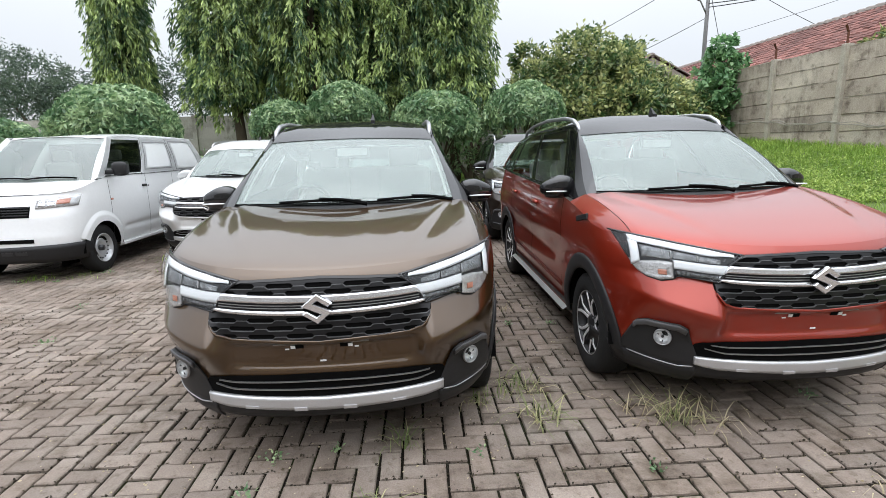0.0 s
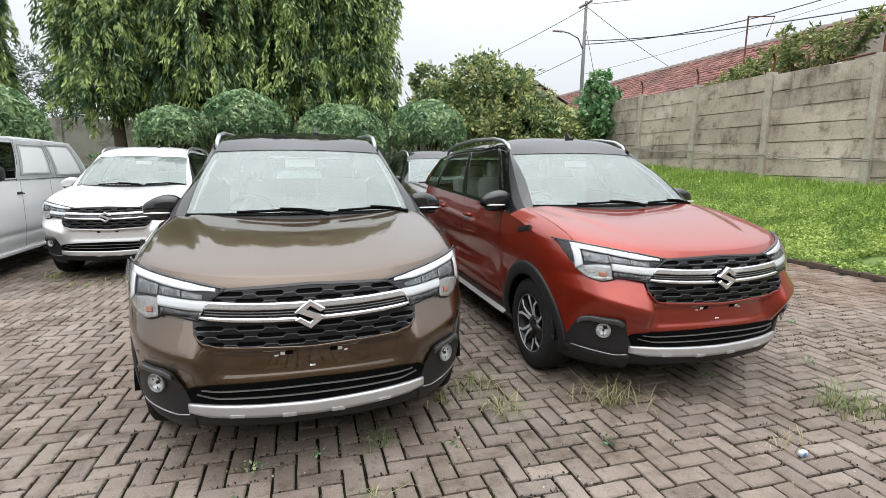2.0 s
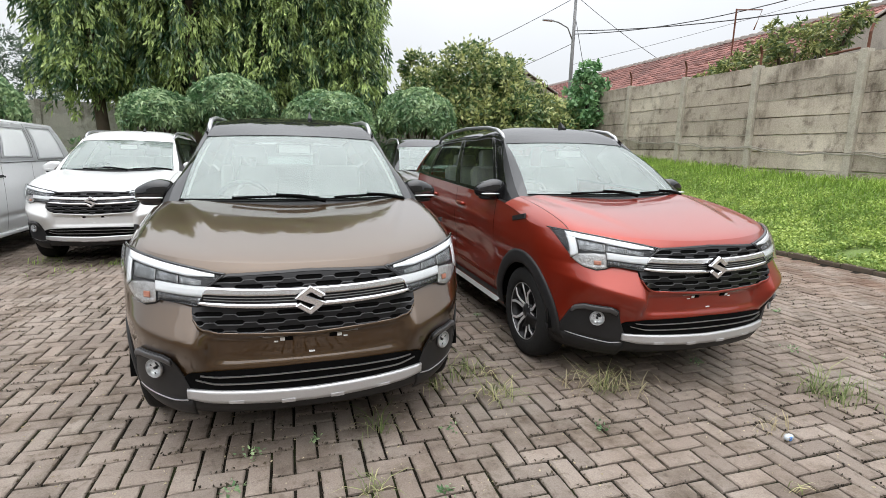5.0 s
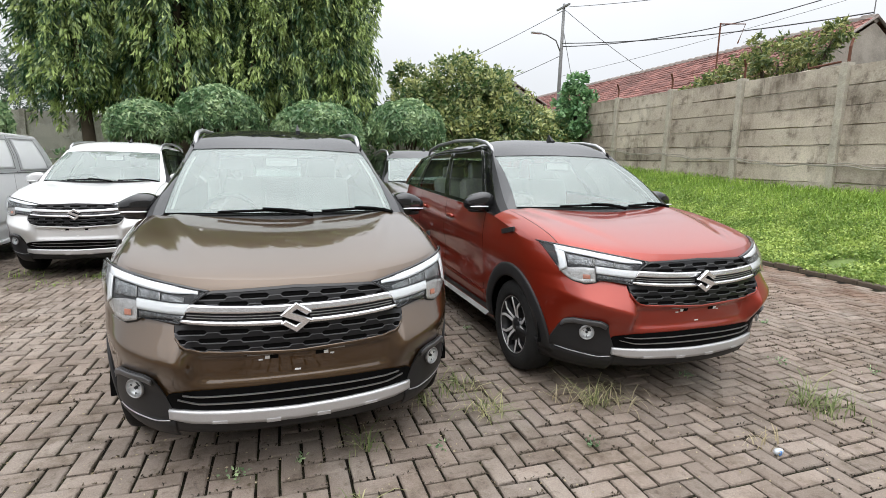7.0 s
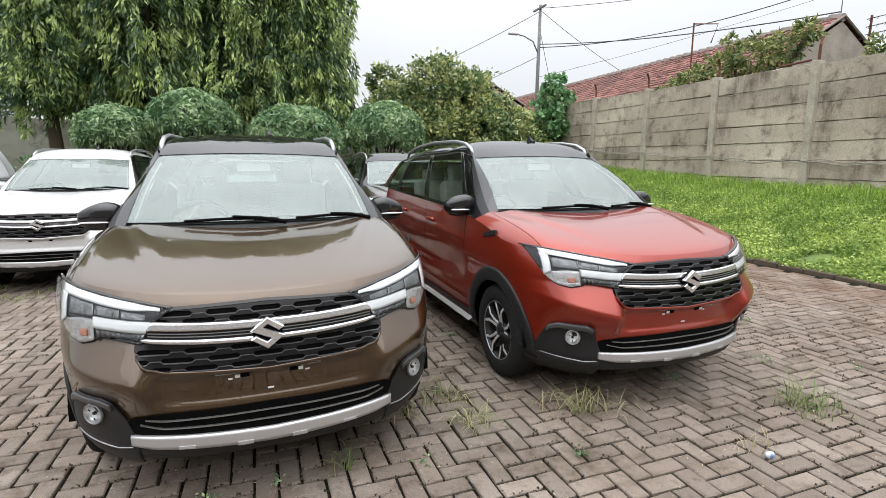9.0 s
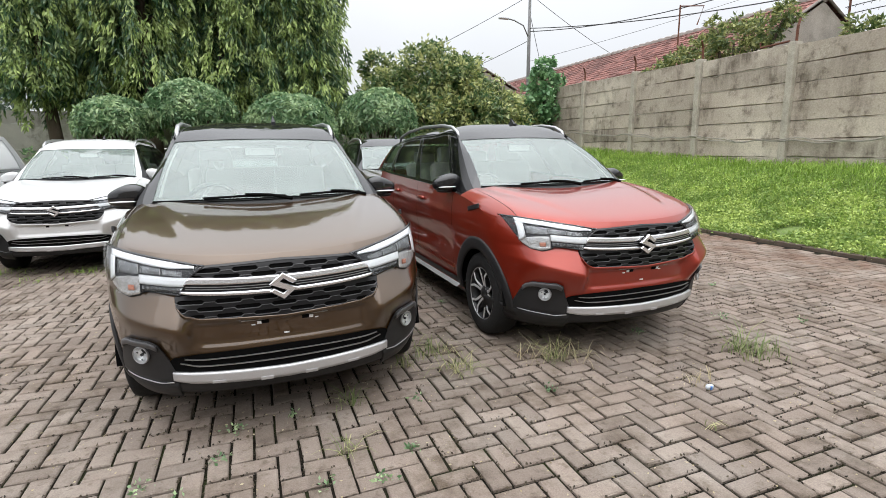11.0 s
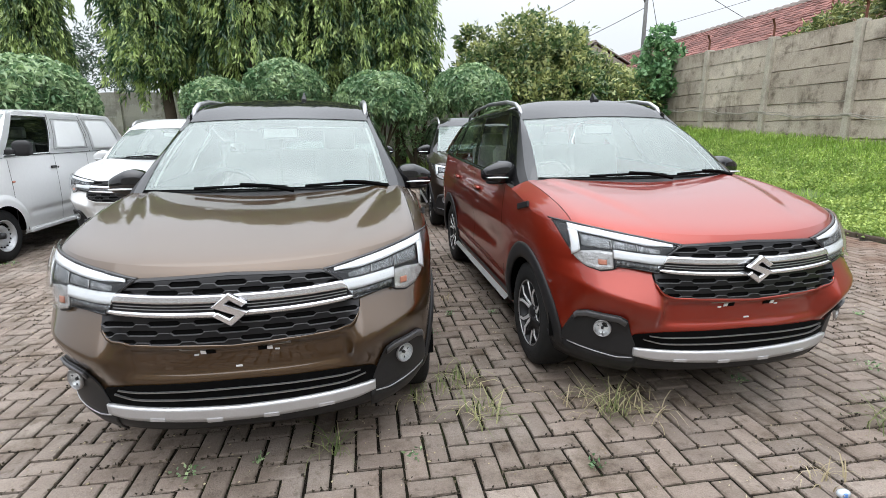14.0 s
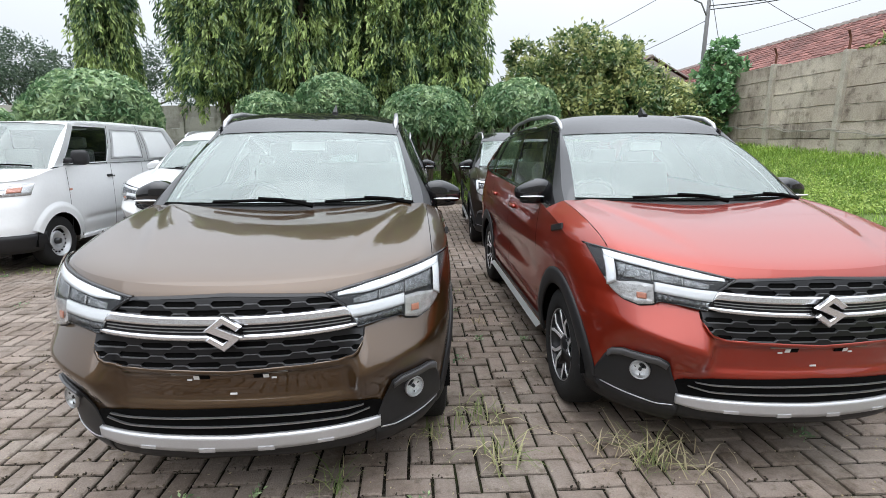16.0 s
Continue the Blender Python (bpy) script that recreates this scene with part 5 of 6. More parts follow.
    # headlights
    for sg in (1, -1):
        hl = new("headlight")
        hl.parent = root
        top = line((.355, .914), (.50, .940), (.65, .966), (.785, .987), (.835, .992))
        low = line((.355, .912), (.425, .866), (.468, .783), (.56, .797), (.628, .803), (.650, .786), (.70, .774), (.75, .786), (.785, .825), (.815, .90), (.835, .988))
        def fp(nm, mat, x0, x1, a, b, off, nx, nz, thick=.01, lab=""):
            if sg == 1:
                bm = front_patch(x0, x1, a, b, off, nx, nz, thick)
            else:
                bm = front_patch(-x1, -x0, flip(a), flip(b), off, nx, nz, thick)
            return part(nm, bm, mat, hl, lab, True)
        fp("housing", M_LAMPDARK, .358, .834, low, top, .003, 60, 8)
        fp("light_strip", M_DRL, .395, .788, lambda x: max(low(x), top(x) - .034 + .016 * sstep(.52, .39, x)), lambda x: top(x) - .006, .014, 40, 3, .012, "bright upper light strip")
        fp("light_strip", M_DRL, .762, .790, lambda x: .862 - .9 * (x - .762), lambda x: top(x) - .030, .014, 3, 8, .012, "bright light strip down the outer end")
        bar = line((.42, .864), (.50, .868), (.638, .882))
        fp("light_strip", M_DRL, .424, .640, lambda x: max(low(x), bar(x) - .040), bar, .018, 40, 3, .014, "bright lower light strip")
        fp("led_housing", M_REFLECT, .444, .636, low, lambda x: max(low(x) + .001, bar(x) - .041), .008, 30, 2, .01)
        for k in range(9):
            xa = .468 + k * .0185
            fp("led_cell", M_FACET, xa, xa + .0165, lambda x: low(x) + .009, lambda x: max(low(x) + .012, bar(x) - .046), .013, 2, 1, .006)
        for x0, x1 in ((.452, .545), (.550, .645), (.650, .758)):
            floor = lambda x: max(low(x), bar(x) + .007 if x < .642 else .884)
            fp("reflector", M_FACET, x0, x1, floor, lambda x: top(x) - .040, .006, 12, 6, .012)
        for x in (.5465, .6465):
            fp("divider", M_CORNER, x, x + .0025, lambda q: bar(q) + .008 if q < .642 else .886, lambda q: top(q) - .040, .011, 2, 3, .01)
        fp("corner_reflector", M_CORNER, .646, .800, lambda x: low(x) + .004, line((.646, .872), (.70, .874), (.76, .862), (.80, .868)), .008, 24, 6, .008, "clear faceted corner lamp")
        fp("indicator", M_AMBER, .670, .700, line((.670, .808), (.700, .806)), line((.670, .832), (.700, .831)), .013, 6, 4, .01, "amber bulb")
        fp("lens", M_LENS, .358, .834, low, top, .024, 60, 8, 0, "clear lamp lens").visible_shadow = False
        fp("lamp_rim", P_BLACK, .352, .838, lambda x: top(x) - .004, lambda x: top(x) + .004, .014, 40, 1, .016)
        fp("lamp_rim", P_BLACK, .358, .640, lambda x: low(x) - .004, lambda x: low(x) + .003, .018, 60, 1, .016)
        # fog lamp and its black corner trim
        tr = new("fog_lamp")
        tr.parent = root
        ftop = line((.53, .395), (.560, .475), (.592, .552), (.625, .570), (.735, .567), (.765, .545), (.785, .48), (.80, .40))
        fbot = line((.53, .335), (.60, .325), (.78, .345))
        def ft(nm, mat, x0, x1, a, b, off, nx, nz, thick=.01, lab=""):
            bm = front_patch(x0, x1, a, b, off, nx, nz, thick) if sg == 1 else front_patch(-x1, -x0, flip(a), flip(b), off, nx, nz, thick)
            return part(nm, bm, mat, tr, lab, True)
        ft("corner_trim", M_PLASTIC, .53, .80, fbot, ftop, .010, 30, 8, .016, "black plastic fog lamp surround")
        ft("trim_brow", M_BROW, .592, .770, lambda x: ftop(x) - .032, ftop, .022, 24, 3, .02, "black brow toned grey as a lit upper face")
        ft("trim_edge", M_SATIN, .54, .78, lambda x: fbot(x) - .002, lambda x: fbot(x) + .003, .013, 22, 1, .01)
        fx, fz = .683, .480
        fy = front_y(fx, fz) - .027
        b2 = lathe_into(bmesh.new(), [(.0, .045), (-.010, .045), (-.013, .042), (-.010, .040)], 26)
        rot = Matrix.Translation((sg * fx, fy, fz)) @ Euler((0, 0, radians(90 + sg * 33))).to_matrix().to_4x4()
        ring = part("fog_ring", b2, M_SATIN, tr, "silver ring", True)
        ring.matrix_basis = rot
        b2 = lathe_into(bmesh.new(), [(-.010, .041), (-.002, .036), (.006, .024), (.009, .0)], 22)
        part("fog_reflector", b2, M_FOG, tr, "", True).matrix_basis = rot
        b2 = lathe_into(bmesh.new(), [(.006, .008), (-.004, .007), (-.006, .0)], 14)
        for k in range(3):
            aa = k * 2.094 + .5
            box_into(b2, (-.003, math.cos(aa) * .024, math.sin(aa) * .024), (.004, .009, .004), Euler((aa, 0, 0)).to_matrix())
        part("fog_bulb", b2, M_LAMPDARK, tr, "dark bulb shade").matrix_basis = rot
        part("fog_lens", lathe_into(bmesh.new(), [(-.010, .040), (-.016, .02), (-.018, 0)], 22), M_LENS, tr, "", True).matrix_basis = rot
    # lower bumper
    low = new("lower_bumper")
    low.parent = root
    itop = line((-.565, .43), (-.535, .468), (-.46, .482), (-.30, .490), (0, .496), (.30, .490), (.46, .482), (.535, .468), (.565, .43))
    ibot = line((-.565, .392), (0, .378), (.565, .392))
    # the intake's shaded inside is drawn as a near-black sheet
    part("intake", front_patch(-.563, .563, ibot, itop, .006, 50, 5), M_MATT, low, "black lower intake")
    for f in (.34, .70):
        part("intake_slat", front_patch(-.52 + .06 * f, .52 - .06 * f, lambda x: lerp(ibot(x), itop(x), f) + .028 * sstep(.40, .54, abs(x)) - .002, lambda x: lerp(ibot(x), itop(x), f) + .028 * sstep(.40, .54, abs(x)) + .0025, .016, 36, 1, .02), M_SATIN, low)
    part("skid_plate", front_patch(-.535, .535, line((-.535, .352), (-.45, .336), (0, .322), (.45, .336), (.535, .352)), line((-.535, .395), (0, .380), (.535, .395)), .026, 44, 4, .03), M_SILVER, low, "silver skid plate", True)
    for x in (-.33, -.11, .11, .33):
        part("skid_tab", front_patch(x - .030, x + .030, line((x - .030, .319 + .045 * abs(x)), (x + .030, .319 + .045 * abs(x))), line((x - .030, .331 + .045 * abs(x)), (x + .030, .331 + .045 * abs(x))), .029, 6, 2, .03), M_SILVER, low)
    part("lower_lip", front_patch(-.60, .60, .265, line((-.6, .35), (-.5, .34), (0, .33), (.5, .34), (.6, .35)), .004, 40, 3), M_PLASTIC, low, "", True)
    both("lower_corner", low, M_PLASTIC, .52, .862, .225, line((.52, .335), (.60, .328), (.862, .352)), .008, 24, 3, .012)
    # empty number plate bracket
    pb = new("plate_bracket")
    pb.parent = root
    for x in (-.105, .105):
        part("slot", front_patch(x - .024, x + .024, .612, .634, .003, 3, 1, .004), M_MATT, pb)
        part("clip", front_patch(x - .022 * (1 if x < 0 else -1) - .010, x - .022 * (1 if x < 0 else -1) + .010, .613, .633, .006, 2, 1, .004), M_PAPER, pb)
    for x in (-.155, .155):
        part("clip", front_patch(x - .009, x + .009, .607, .613, .004, 2, 1, .004), M_PAPER, pb)
    part("clip", front_patch(-.012, .014, .545, .552, .004, 2, 1, .004), M_PAPER, pb)
    part("strip", front_patch(-.21, .21, .643, .6465, .008, 10, 1, .006), M_CABLE, pb, "thin pale strip")
    # cabin
    cab = new("cabin")
    cab.parent = root
    part("dashboard", box_into(bmesh.new(), (0, .64, 1.01), (1.36, .60, .20), None, .06, 3), M_INNER, cab, "dark dashboard")
    part("floor", box_into(bmesh.new(), (0, 2.0, .48), (1.5, 2.9, .06)), M_INNER, cab)
    for x in (-.37, .37):
        part("seat", box_into(bmesh.new(), (x, 1.42, .72), (.50, .52, .18), None, .06, 3), M_SEAT, cab, "front seat under clear plastic")
        part("seat_back", box_into(bmesh.new(), (x, 1.74, 1.02), (.48, .16, .62), Euler((radians(-16), 0, 0)).to_matrix(), .06, 3), M_SEAT, cab)
        part("headrest", box_into(bmesh.new(), (x, 1.86, 1.40), (.27, .11, .19), Euler((radians(-14), 0, 0)).to_matrix(), .045, 3), M_SEAT, cab)
        part("headrest", box_into(bmesh.new(), (x, 2.72, 1.36), (.27, .10, .16), None, .04, 3), M_SEAT, cab)
    part("rear_seat", box_into(bmesh.new(), (0, 2.62, 1.0), (1.24, .16, .62), Euler((radians(-14), 0, 0)).to_matrix(), .06, 3), M_SEAT, cab)
    st = bmesh.new()
    ring = [Vector((-.37 + .185 * math.cos(a), 1.0 - .185 * math.sin(a) * .45, 1.06 + .185 * math.sin(a) * .89)) for a in [i * 2 * math.pi / 24 for i in range(25)]]
    tube_into(st, ring, .017, 8, False)
    tube_into(st, [(-.55, 1.0, 1.06), (-.37, .98, 1.05), (-.19, 1.0, 1.06)], .02, 6)
    part("steering_wheel", st, M_INNER, cab, "", True)
    rv = part("rear_view_mirror", box_into(bmesh.new(), (0, .93, 1.468), (.26, .03, .085), None, .014), M_INNER, cab, "dark rear-view mirror")
    part("wrapper", box_into(bmesh.new(), (0, .912, 1.468), (.22, .012, .055), None, .004), M_PAPER, rv, "white protective wrapper")
    root.matrix_basis = at
    return root


BROWN = car("crossover", "metallic brown crossover with a black roof, parked on paving", P_BROWN, P_BLACK, P_BLACK, P_BLACK, pose(0.0, 2.976, 0, 0, 0, .8))
car("crossover", "burnt orange crossover with a black roof, parked on paving", P_RED, P_BLACK, P_BLACK, P_BLACK, pose(2.395, 3.09, 0, 0, 0, .2))
car("crossover", "white crossover with a white roof and silver skid plate", P_WHITE, P_WHITE, P_WHITE, P_WHITE, pose(-2.36, 7.75, 0, 0, 0, 0))
car("crossover", "dark brown crossover half hidden in the second row", P_DARK, P_BLACK, P_BLACK, P_BLACK, pose(2.43, 8.1, 0, 0, 0, -3))
car("crossover", "black crossover almost hidden in the second row", P_DARK, P_BLACK, P_BLACK, P_BLACK, pose(0.05, 8.3, 0, 0, 0, 0))

# torn protective film hanging behind the brown car's windscreen
rf = random.Random(41)
for x0, y0, z0, w, h, lean in ((-.42, 1.10, 1.41, .07, .20, -.03), (-.33, 1.12, 1.40, .10, .07, .02), (-.37, 1.08, 1.22, .05, .13, -.10)):
    crease = [rf.gauss(0, .02) for _ in range(40)]
    part("protective_film", sheet_into(bmesh.new(), lambda u, v: (x0 + w * (u - .5) * (1 - .5 * v) + lean * v, y0 + crease[int(u * 5.99) * 6 + int(v * 5.99)], z0 - h * v), 6, 6, .001), M_PAPER, BROWN, "crumpled white protective film", True)


# ---- the panel van ----
V_WIDTH = [(.2, .76), (.4, .805), (.6, .825), (.9, .83), (1.2, .82)]
V_NOSE = [(.22, -.58), (.30, -.645), (.42, -.67), (.56, -.67), (.62, -.655), (.8, -.625), (.95, -.57), (1.05, -.50)]


def van_y(x, z):
    q = min(1.0, abs(x) / smooth_at(V_WIDTH, z, .04))
    return smooth_at(V_NOSE, z, .03) + .42 * (1 - max(0, 1 - q ** 3.4) ** (1 / 3.4))


def steel_wheel(parent, x, y, side):
    w = new("wheel")
    w.parent = parent
    w.matrix_basis = pose(x, y, .31, 0, 0, 0 if side > 0 else 180)
    part("tyre", lathe_into(bmesh.new(), [(-.09, .185), (-.095, .23), (-.09, .28), (-.07, .31), (0, .314), (.07, .31), (.09, .28), (.095, .23), (.085, .19)], 40), M_TYRE, w, "black tyre", True)
    part("rim", lathe_into(bmesh.new(), [(.085, .192), (.092, .185), (.07, .175), (.02, .165), (.015, .15), (.05, .12), (.058, .10), (.03, .07), (.02, .0)], 40), M_STEEL, w, "silver steel wheel", True)
    part("hub", lathe_into(bmesh.new(), [(.02, .04), (.075, .036), (.08, .0)], 18), M_LAMPDARK, w, "", True)
    for k in range(16):
        a = k * math.pi / 8
        bm = superblob((.045, math.cos(a) * .138, math.sin(a) * .138), (.012, .011, .011), 2, 8, 6)
        part("vent_hole", bm, M_MATT, w)


def van(at):
    root = tagged(new("panel_van"), "plain white panel van with silver steel wheels", "van")
    R = .40
    belt = 1.22

    def v_out(s, z):
        w, f = smooth_at(V_WIDTH, z, .04), smooth_at(V_NOSE, z, .03)
        if s < .25:
            a = s / .25 * math.pi / 2
            return w * math.sin(a) ** (2 / 3.4), f + .42 * (1 - max(0, math.cos(a)) ** (2 / 3.4))
        if s < .88:
            return w, lerp(f + .42, 3.3, (s - .25) / .63)
        a = (s - .88) / .12 * math.pi / 2
        return w * max(0, math.cos(a)) ** (2 / 4), 3.3 + .2 * math.sin(a) ** (2 / 4)

    def v_top(s):
        x, y = v_out(s, 1.0)
        d = max(0, y + .55)
        return lerp(min(1.045 + .02 * (1 - math.exp(-d / .05)) + .27 * d, 1.19), belt, sstep(-.15, .2, y))
    arch = lambda c: abs(c.x) > .5 and min(math.hypot(c.y, c.z - .31), math.hypot(c.y - 2.625, c.z - .31)) < R
    bm = bmesh.new()
    for sg in (1, -1):
        def fn(u, v):
            z = lerp(.26, v_top(u), v)
            x, y = v_out(u, z)
            if .3 < y < 2.3:
                x -= .012 * math.exp(-((z - .52) / .035) ** 2) * sstep(.45, .6, y) * sstep(2.2, 2.1, y)
            return (sg * x, y, z)
        sheet_into(bm, fn, 200, 60, 0, lambda c: not arch(c))
    bmesh.ops.remove_doubles(bm, verts=bm.verts, dist=.0005)
    part("body", bm, P_VAN, root, "white painted body", True)

    def top(a, b):
        x = a * .828
        y0 = van_y(x * .9995, 1.045) - .004
        y = lerp(y0, -.05 + .12 * a * a, b)
        d = y + .55
        return Vector((x, y, min(1.046 + .02 * (1 - math.exp(-max(0, d) / .05)) + .27 * max(0, d) - .02 * a * a, 1.20)))
    part("bonnet", sheet_into(bmesh.new(), lambda u, v: top((u - .5) * 2, v), 36, 16), P_VAN, root, "short sloping bonnet", True)
    base = lambda a: Vector((.74 * a, -.09 + .16 * a * a, 1.188 - .005 * a * a))
    crest = lambda a: Vector((.655 * a, .50 + .16 * a * a, 1.775 - .03 * a * a))
    scr = lambda a, b: base(a).lerp(crest(a), b) + Vector((0, -.03 * math.sin(b * math.pi), .02 * math.sin(b * math.pi)))
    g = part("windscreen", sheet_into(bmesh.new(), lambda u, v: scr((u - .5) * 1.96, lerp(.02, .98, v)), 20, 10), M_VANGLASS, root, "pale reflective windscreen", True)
    g.visible_shadow = False
    part("bonnet_cowl", sheet_into(bmesh.new(), lambda u, v: (lambda a: Vector((.76 * a, -.13 + .16 * a * a + .06 * v, 1.175 + .016 * v)))((u - .5) * 2), 16, 2), M_PLASTIC, root)

    def side(sg, k, t):
        yf, yr = lerp(.02, .64, t), lerp(3.48, 3.22, t ** 1.4)
        return Vector((sg * lerp(.822, .672, t ** 1.5), lerp(yf, yr, k), lerp(belt, 1.79, t)))
    for sg in (1, -1):
        for k0, k1, t0, t1 in ((0, .04, 0, 1), (.04, .305, 0, .07), (.04, .305, .90, 1), (.305, 1, 0, 1)):
            part("side_panel", sheet_into(bmesh.new(), lambda u, v: side(sg, lerp(k0, k1, u), lerp(t0, t1, v)), 40 if k1 > .9 else 12, 14 if t1 - t0 > .5 else 2, .012), P_VAN, root, "white side panel", True)
        part("pillar", sheet_into(bmesh.new(), lambda u, v: scr(sg * .97, v).lerp(side(sg, .0, v), u), 4, 10), P_VAN, root, "", True)
        g = part("door_window", sheet_into(bmesh.new(), lambda u, v: side(sg, lerp(.035, .31, u), lerp(.05, .92, v)) - Vector((sg * .012, 0, 0)), 8, 8), M_VANSIDE, root, "dark front door window", True)
        g.visible_shadow = False
        # pressed window shapes in the blind side and dark gasket lines
        for k0, k1, t0, t1 in ((.335, .60, .12, .86), (.64, .93, .06, .90)):
            for a0, a1, b0, b1 in ((k0, k1, t0, t0 + .018), (k0, k1, t1 - .018, t1), (k0, k0 + .006, t0, t1), (k1 - .006, k1, t0, t1)):
                part("gasket", sheet_into(bmesh.new(), lambda u, v: side(sg, lerp(a0, a1, u), lerp(b0, b1, v)) + Vector((sg * .006, 0, .001)), 10, 2), M_GASKET, root)
            part("blank_panel", sheet_into(bmesh.new(), lambda u, v: side(sg, lerp(k0 + .02, k1 - .02, u), lerp(t0 + .05, t1 - .05, v)) + Vector((sg * .008, 0, 0)), 10, 6), P_VAN, root, "white blanked window panel", True)
        for a0, a1, b0, b1 in ((.31, .99, .015, .03), (.045, .31, .02, .045), (.312, .316, .0, .95), (.615, .619, .0, .97)):
            part("gasket", sheet_into(bmesh.new(), lambda u, v: side(sg, lerp(a0, a1, u), lerp(b0, b1, v)) + Vector((sg * .004, 0, .001)), 24, 2), M_LAMPDARK, root)
        for y, zt in ((.24, 1.2), (1.20, 1.22), (2.05, 1.22)):
            part("door_seam", sheet_into(bmesh.new(), lambda u, v: (sg * (smooth_at(V_WIDTH, lerp(.34, zt, u), .04) + .002), y + lerp(-.004, .004, v), lerp(.34, zt, u)), 10, 1), M_LAMPDARK, root)
        part("door_handle", box_into(bmesh.new(), (sg * .835, 1.13, 1.06), (.03, .11, .035), None, .012), M_PLASTIC, root, "black door handle")
        part("door_lock", superblob((sg * .832, 1.24, 1.05), (.008, .012, .012), 2, 10, 6), M_PLASTIC, root)
        part("side_repeater", superblob((sg * .832, .27, .93), (.008, .03, .014), 2.4, 10, 6), M_AMBER, root)
        mr = part("door_mirror", superblob((sg * .98, .30, 1.33), (.105, .055, .095), 3.2, 18, 12), M_PLASTIC, root, "dark grey door mirror", True)
        part("mirror_arm", box_into(bmesh.new(), (sg * .86, .28, 1.29), (.12, .10, .06), None, .02), M_PLASTIC, mr)
        part("sill", box_into(bmesh.new(), (sg * .795, 1.31, .29), (.05, 1.75, .05), None, .015), P_VAN, root)
        for y in (0, 2.625):
            part("wheel_well", sheet_into(bmesh.new(), lambda u, v: (sg * lerp(.5, .82, v), y + (R + .01) * math.cos(u * math.pi), .31 + (R + .01) * math.sin(u * math.pi)), 20, 2), M_MATT, root)
            part("well_wall", box_into(bmesh.new(), (sg * .5, y, .45), (.02, .8, .6)), M_MATT, root)

            def lip(u, v):
                a, r = lerp(-.05, math.pi - (.42 if y == 0 else -.05), u), lerp(R - .045, R + .09, v)
                yy, zz = y + r * math.cos(a), max(.27, .31 + r * math.sin(a))
                if y == 0 and yy < smooth_at(V_NOSE, zz, .03) + .42:
                    q = 1 - (yy - smooth_at(V_NOSE, zz, .03)) / .42
                    xx = smooth_at(V_WIDTH, zz, .04) * max(0, 1 - min(1, q) ** 3.4) ** (1 / 3.4)
                else:
                    xx = smooth_at(V_WIDTH, zz, .04)
                return (sg * (xx + .022 * sstep(1.0, .55, v) + .003), yy, zz)
            bm = sheet_into(bmesh.new(), lip, 36, 7)
            part("wheel_arch", bm, P_VAN, root, "flared white wheel arch", True)
            steel_wheel(root, sg * .71, y, sg)
    def roof(a, b):
        y0, y1 = .50 + .16 * a * a, 3.30 - .05 * a * a
        y = lerp(y0, y1, b)
        zc = 1.775 + .085 * math.sin(min(1, b * 1.6) * math.pi / 2) - .03 * b ** 4
        return Vector((a * .674, y, lerp(zc, 1.788, abs(a) ** 3) if b > 0 else 1.775 - .03 * a * a))
    part("roof", sheet_into(bmesh.new(), lambda u, v: roof((u - .5) * 2, v), 24, 24), P_VAN, root, "white roof", True)
    part("tail", sheet_into(bmesh.new(), lambda u, v: side(-1, 1, v).lerp(side(1, 1, v), u), 6, 6), P_VAN, root, "", True)
    fp = lambda *a: front_patch(*a, front_y=van_y)
    bp = new("front_bumper")
    bp.parent = root
    part("lower_bumper", fp(-.822, .822, .26, line((-.82, .475), (0, .455), (.82, .475)), .016, 60, 4, .02), M_PLASTIC, bp, "black lower bumper", True)
    # no real hole: a near-black patch gives the slot its shade
    part("bumper_slot", fp(-.40, .40, .50, .545, .006, 20, 2, .01), M_MATT, bp, "black bumper slot")
    for x in (-.24, -.08, .08, .24):
        part("intake_bar", fp(x - .065, x + .065, .36, .40, .022, 4, 1, .01), M_LAMPDARK, bp)
    gr = new("grille")
    gr.parent = root
    # near-black patch paints the dark depth between the slats
    part("opening", fp(-.36, .36, .80, .93, .004, 20, 3, .01), M_MATT, gr, "black grille opening")
    for z in (.82, .85, .88, .91):
        part("slat", fp(-.35, .35, z, z + .012, .014, 20, 1, .012), M_GRILLE, gr)
    part("emblem", superblob((0, -.64, .865), (.06, .012, .05), 1.4, 14, 8), M_CHROME, root, "plain chrome lozenge", True)
    for sg in (1, -1):
        hl = new("headlight")
        hl.parent = root

        def hp(nm, mat, x0, x1, z0, z1, off, th, lab=""):
            a, b = (x0, x1) if sg == 1 else (-x1, -x0)
            return part(nm, fp(a, b, flip(z0) if sg == -1 else z0, flip(z1) if sg == -1 else z1, off, 14, 3, th), mat, hl, lab, True)
        hp("housing", M_CORNER, .42, .80, line((.42, .895), (.80, .915)), line((.42, .995), (.80, 1.045)), .004, .01, "silver reflector")
        hp("indicator", M_AMBER, .63, .74, line((.63, .940), (.74, .946)), line((.63, .992), (.74, 1.004)), .010, .008, "amber indicator")
        for x in (.45, .54):
            hp("bulb_bowl", M_CHROME, x, x + .07, .918, .982, .009, .008)
        hp("lens", M_LENS, .42, .80, line((.42, .895), (.80, .915)), line((.42, .995), (.80, 1.045)), .016, 0, "clear lens").visible_shadow = False
    for x0, x1 in ((-.55, .05), (.0, .58)):
        w = new("wiper")
        w.parent = root
        part("blade", tube_into(bmesh.new(), [scr(lerp(x0, x1, k / 5) / .74, .05 + .03 * math.sin(k * .6)) + Vector((0, -.02, .015)) for k in range(6)], .011, 6), M_MATT, w)
    cab = new("cabin")
    cab.parent = root
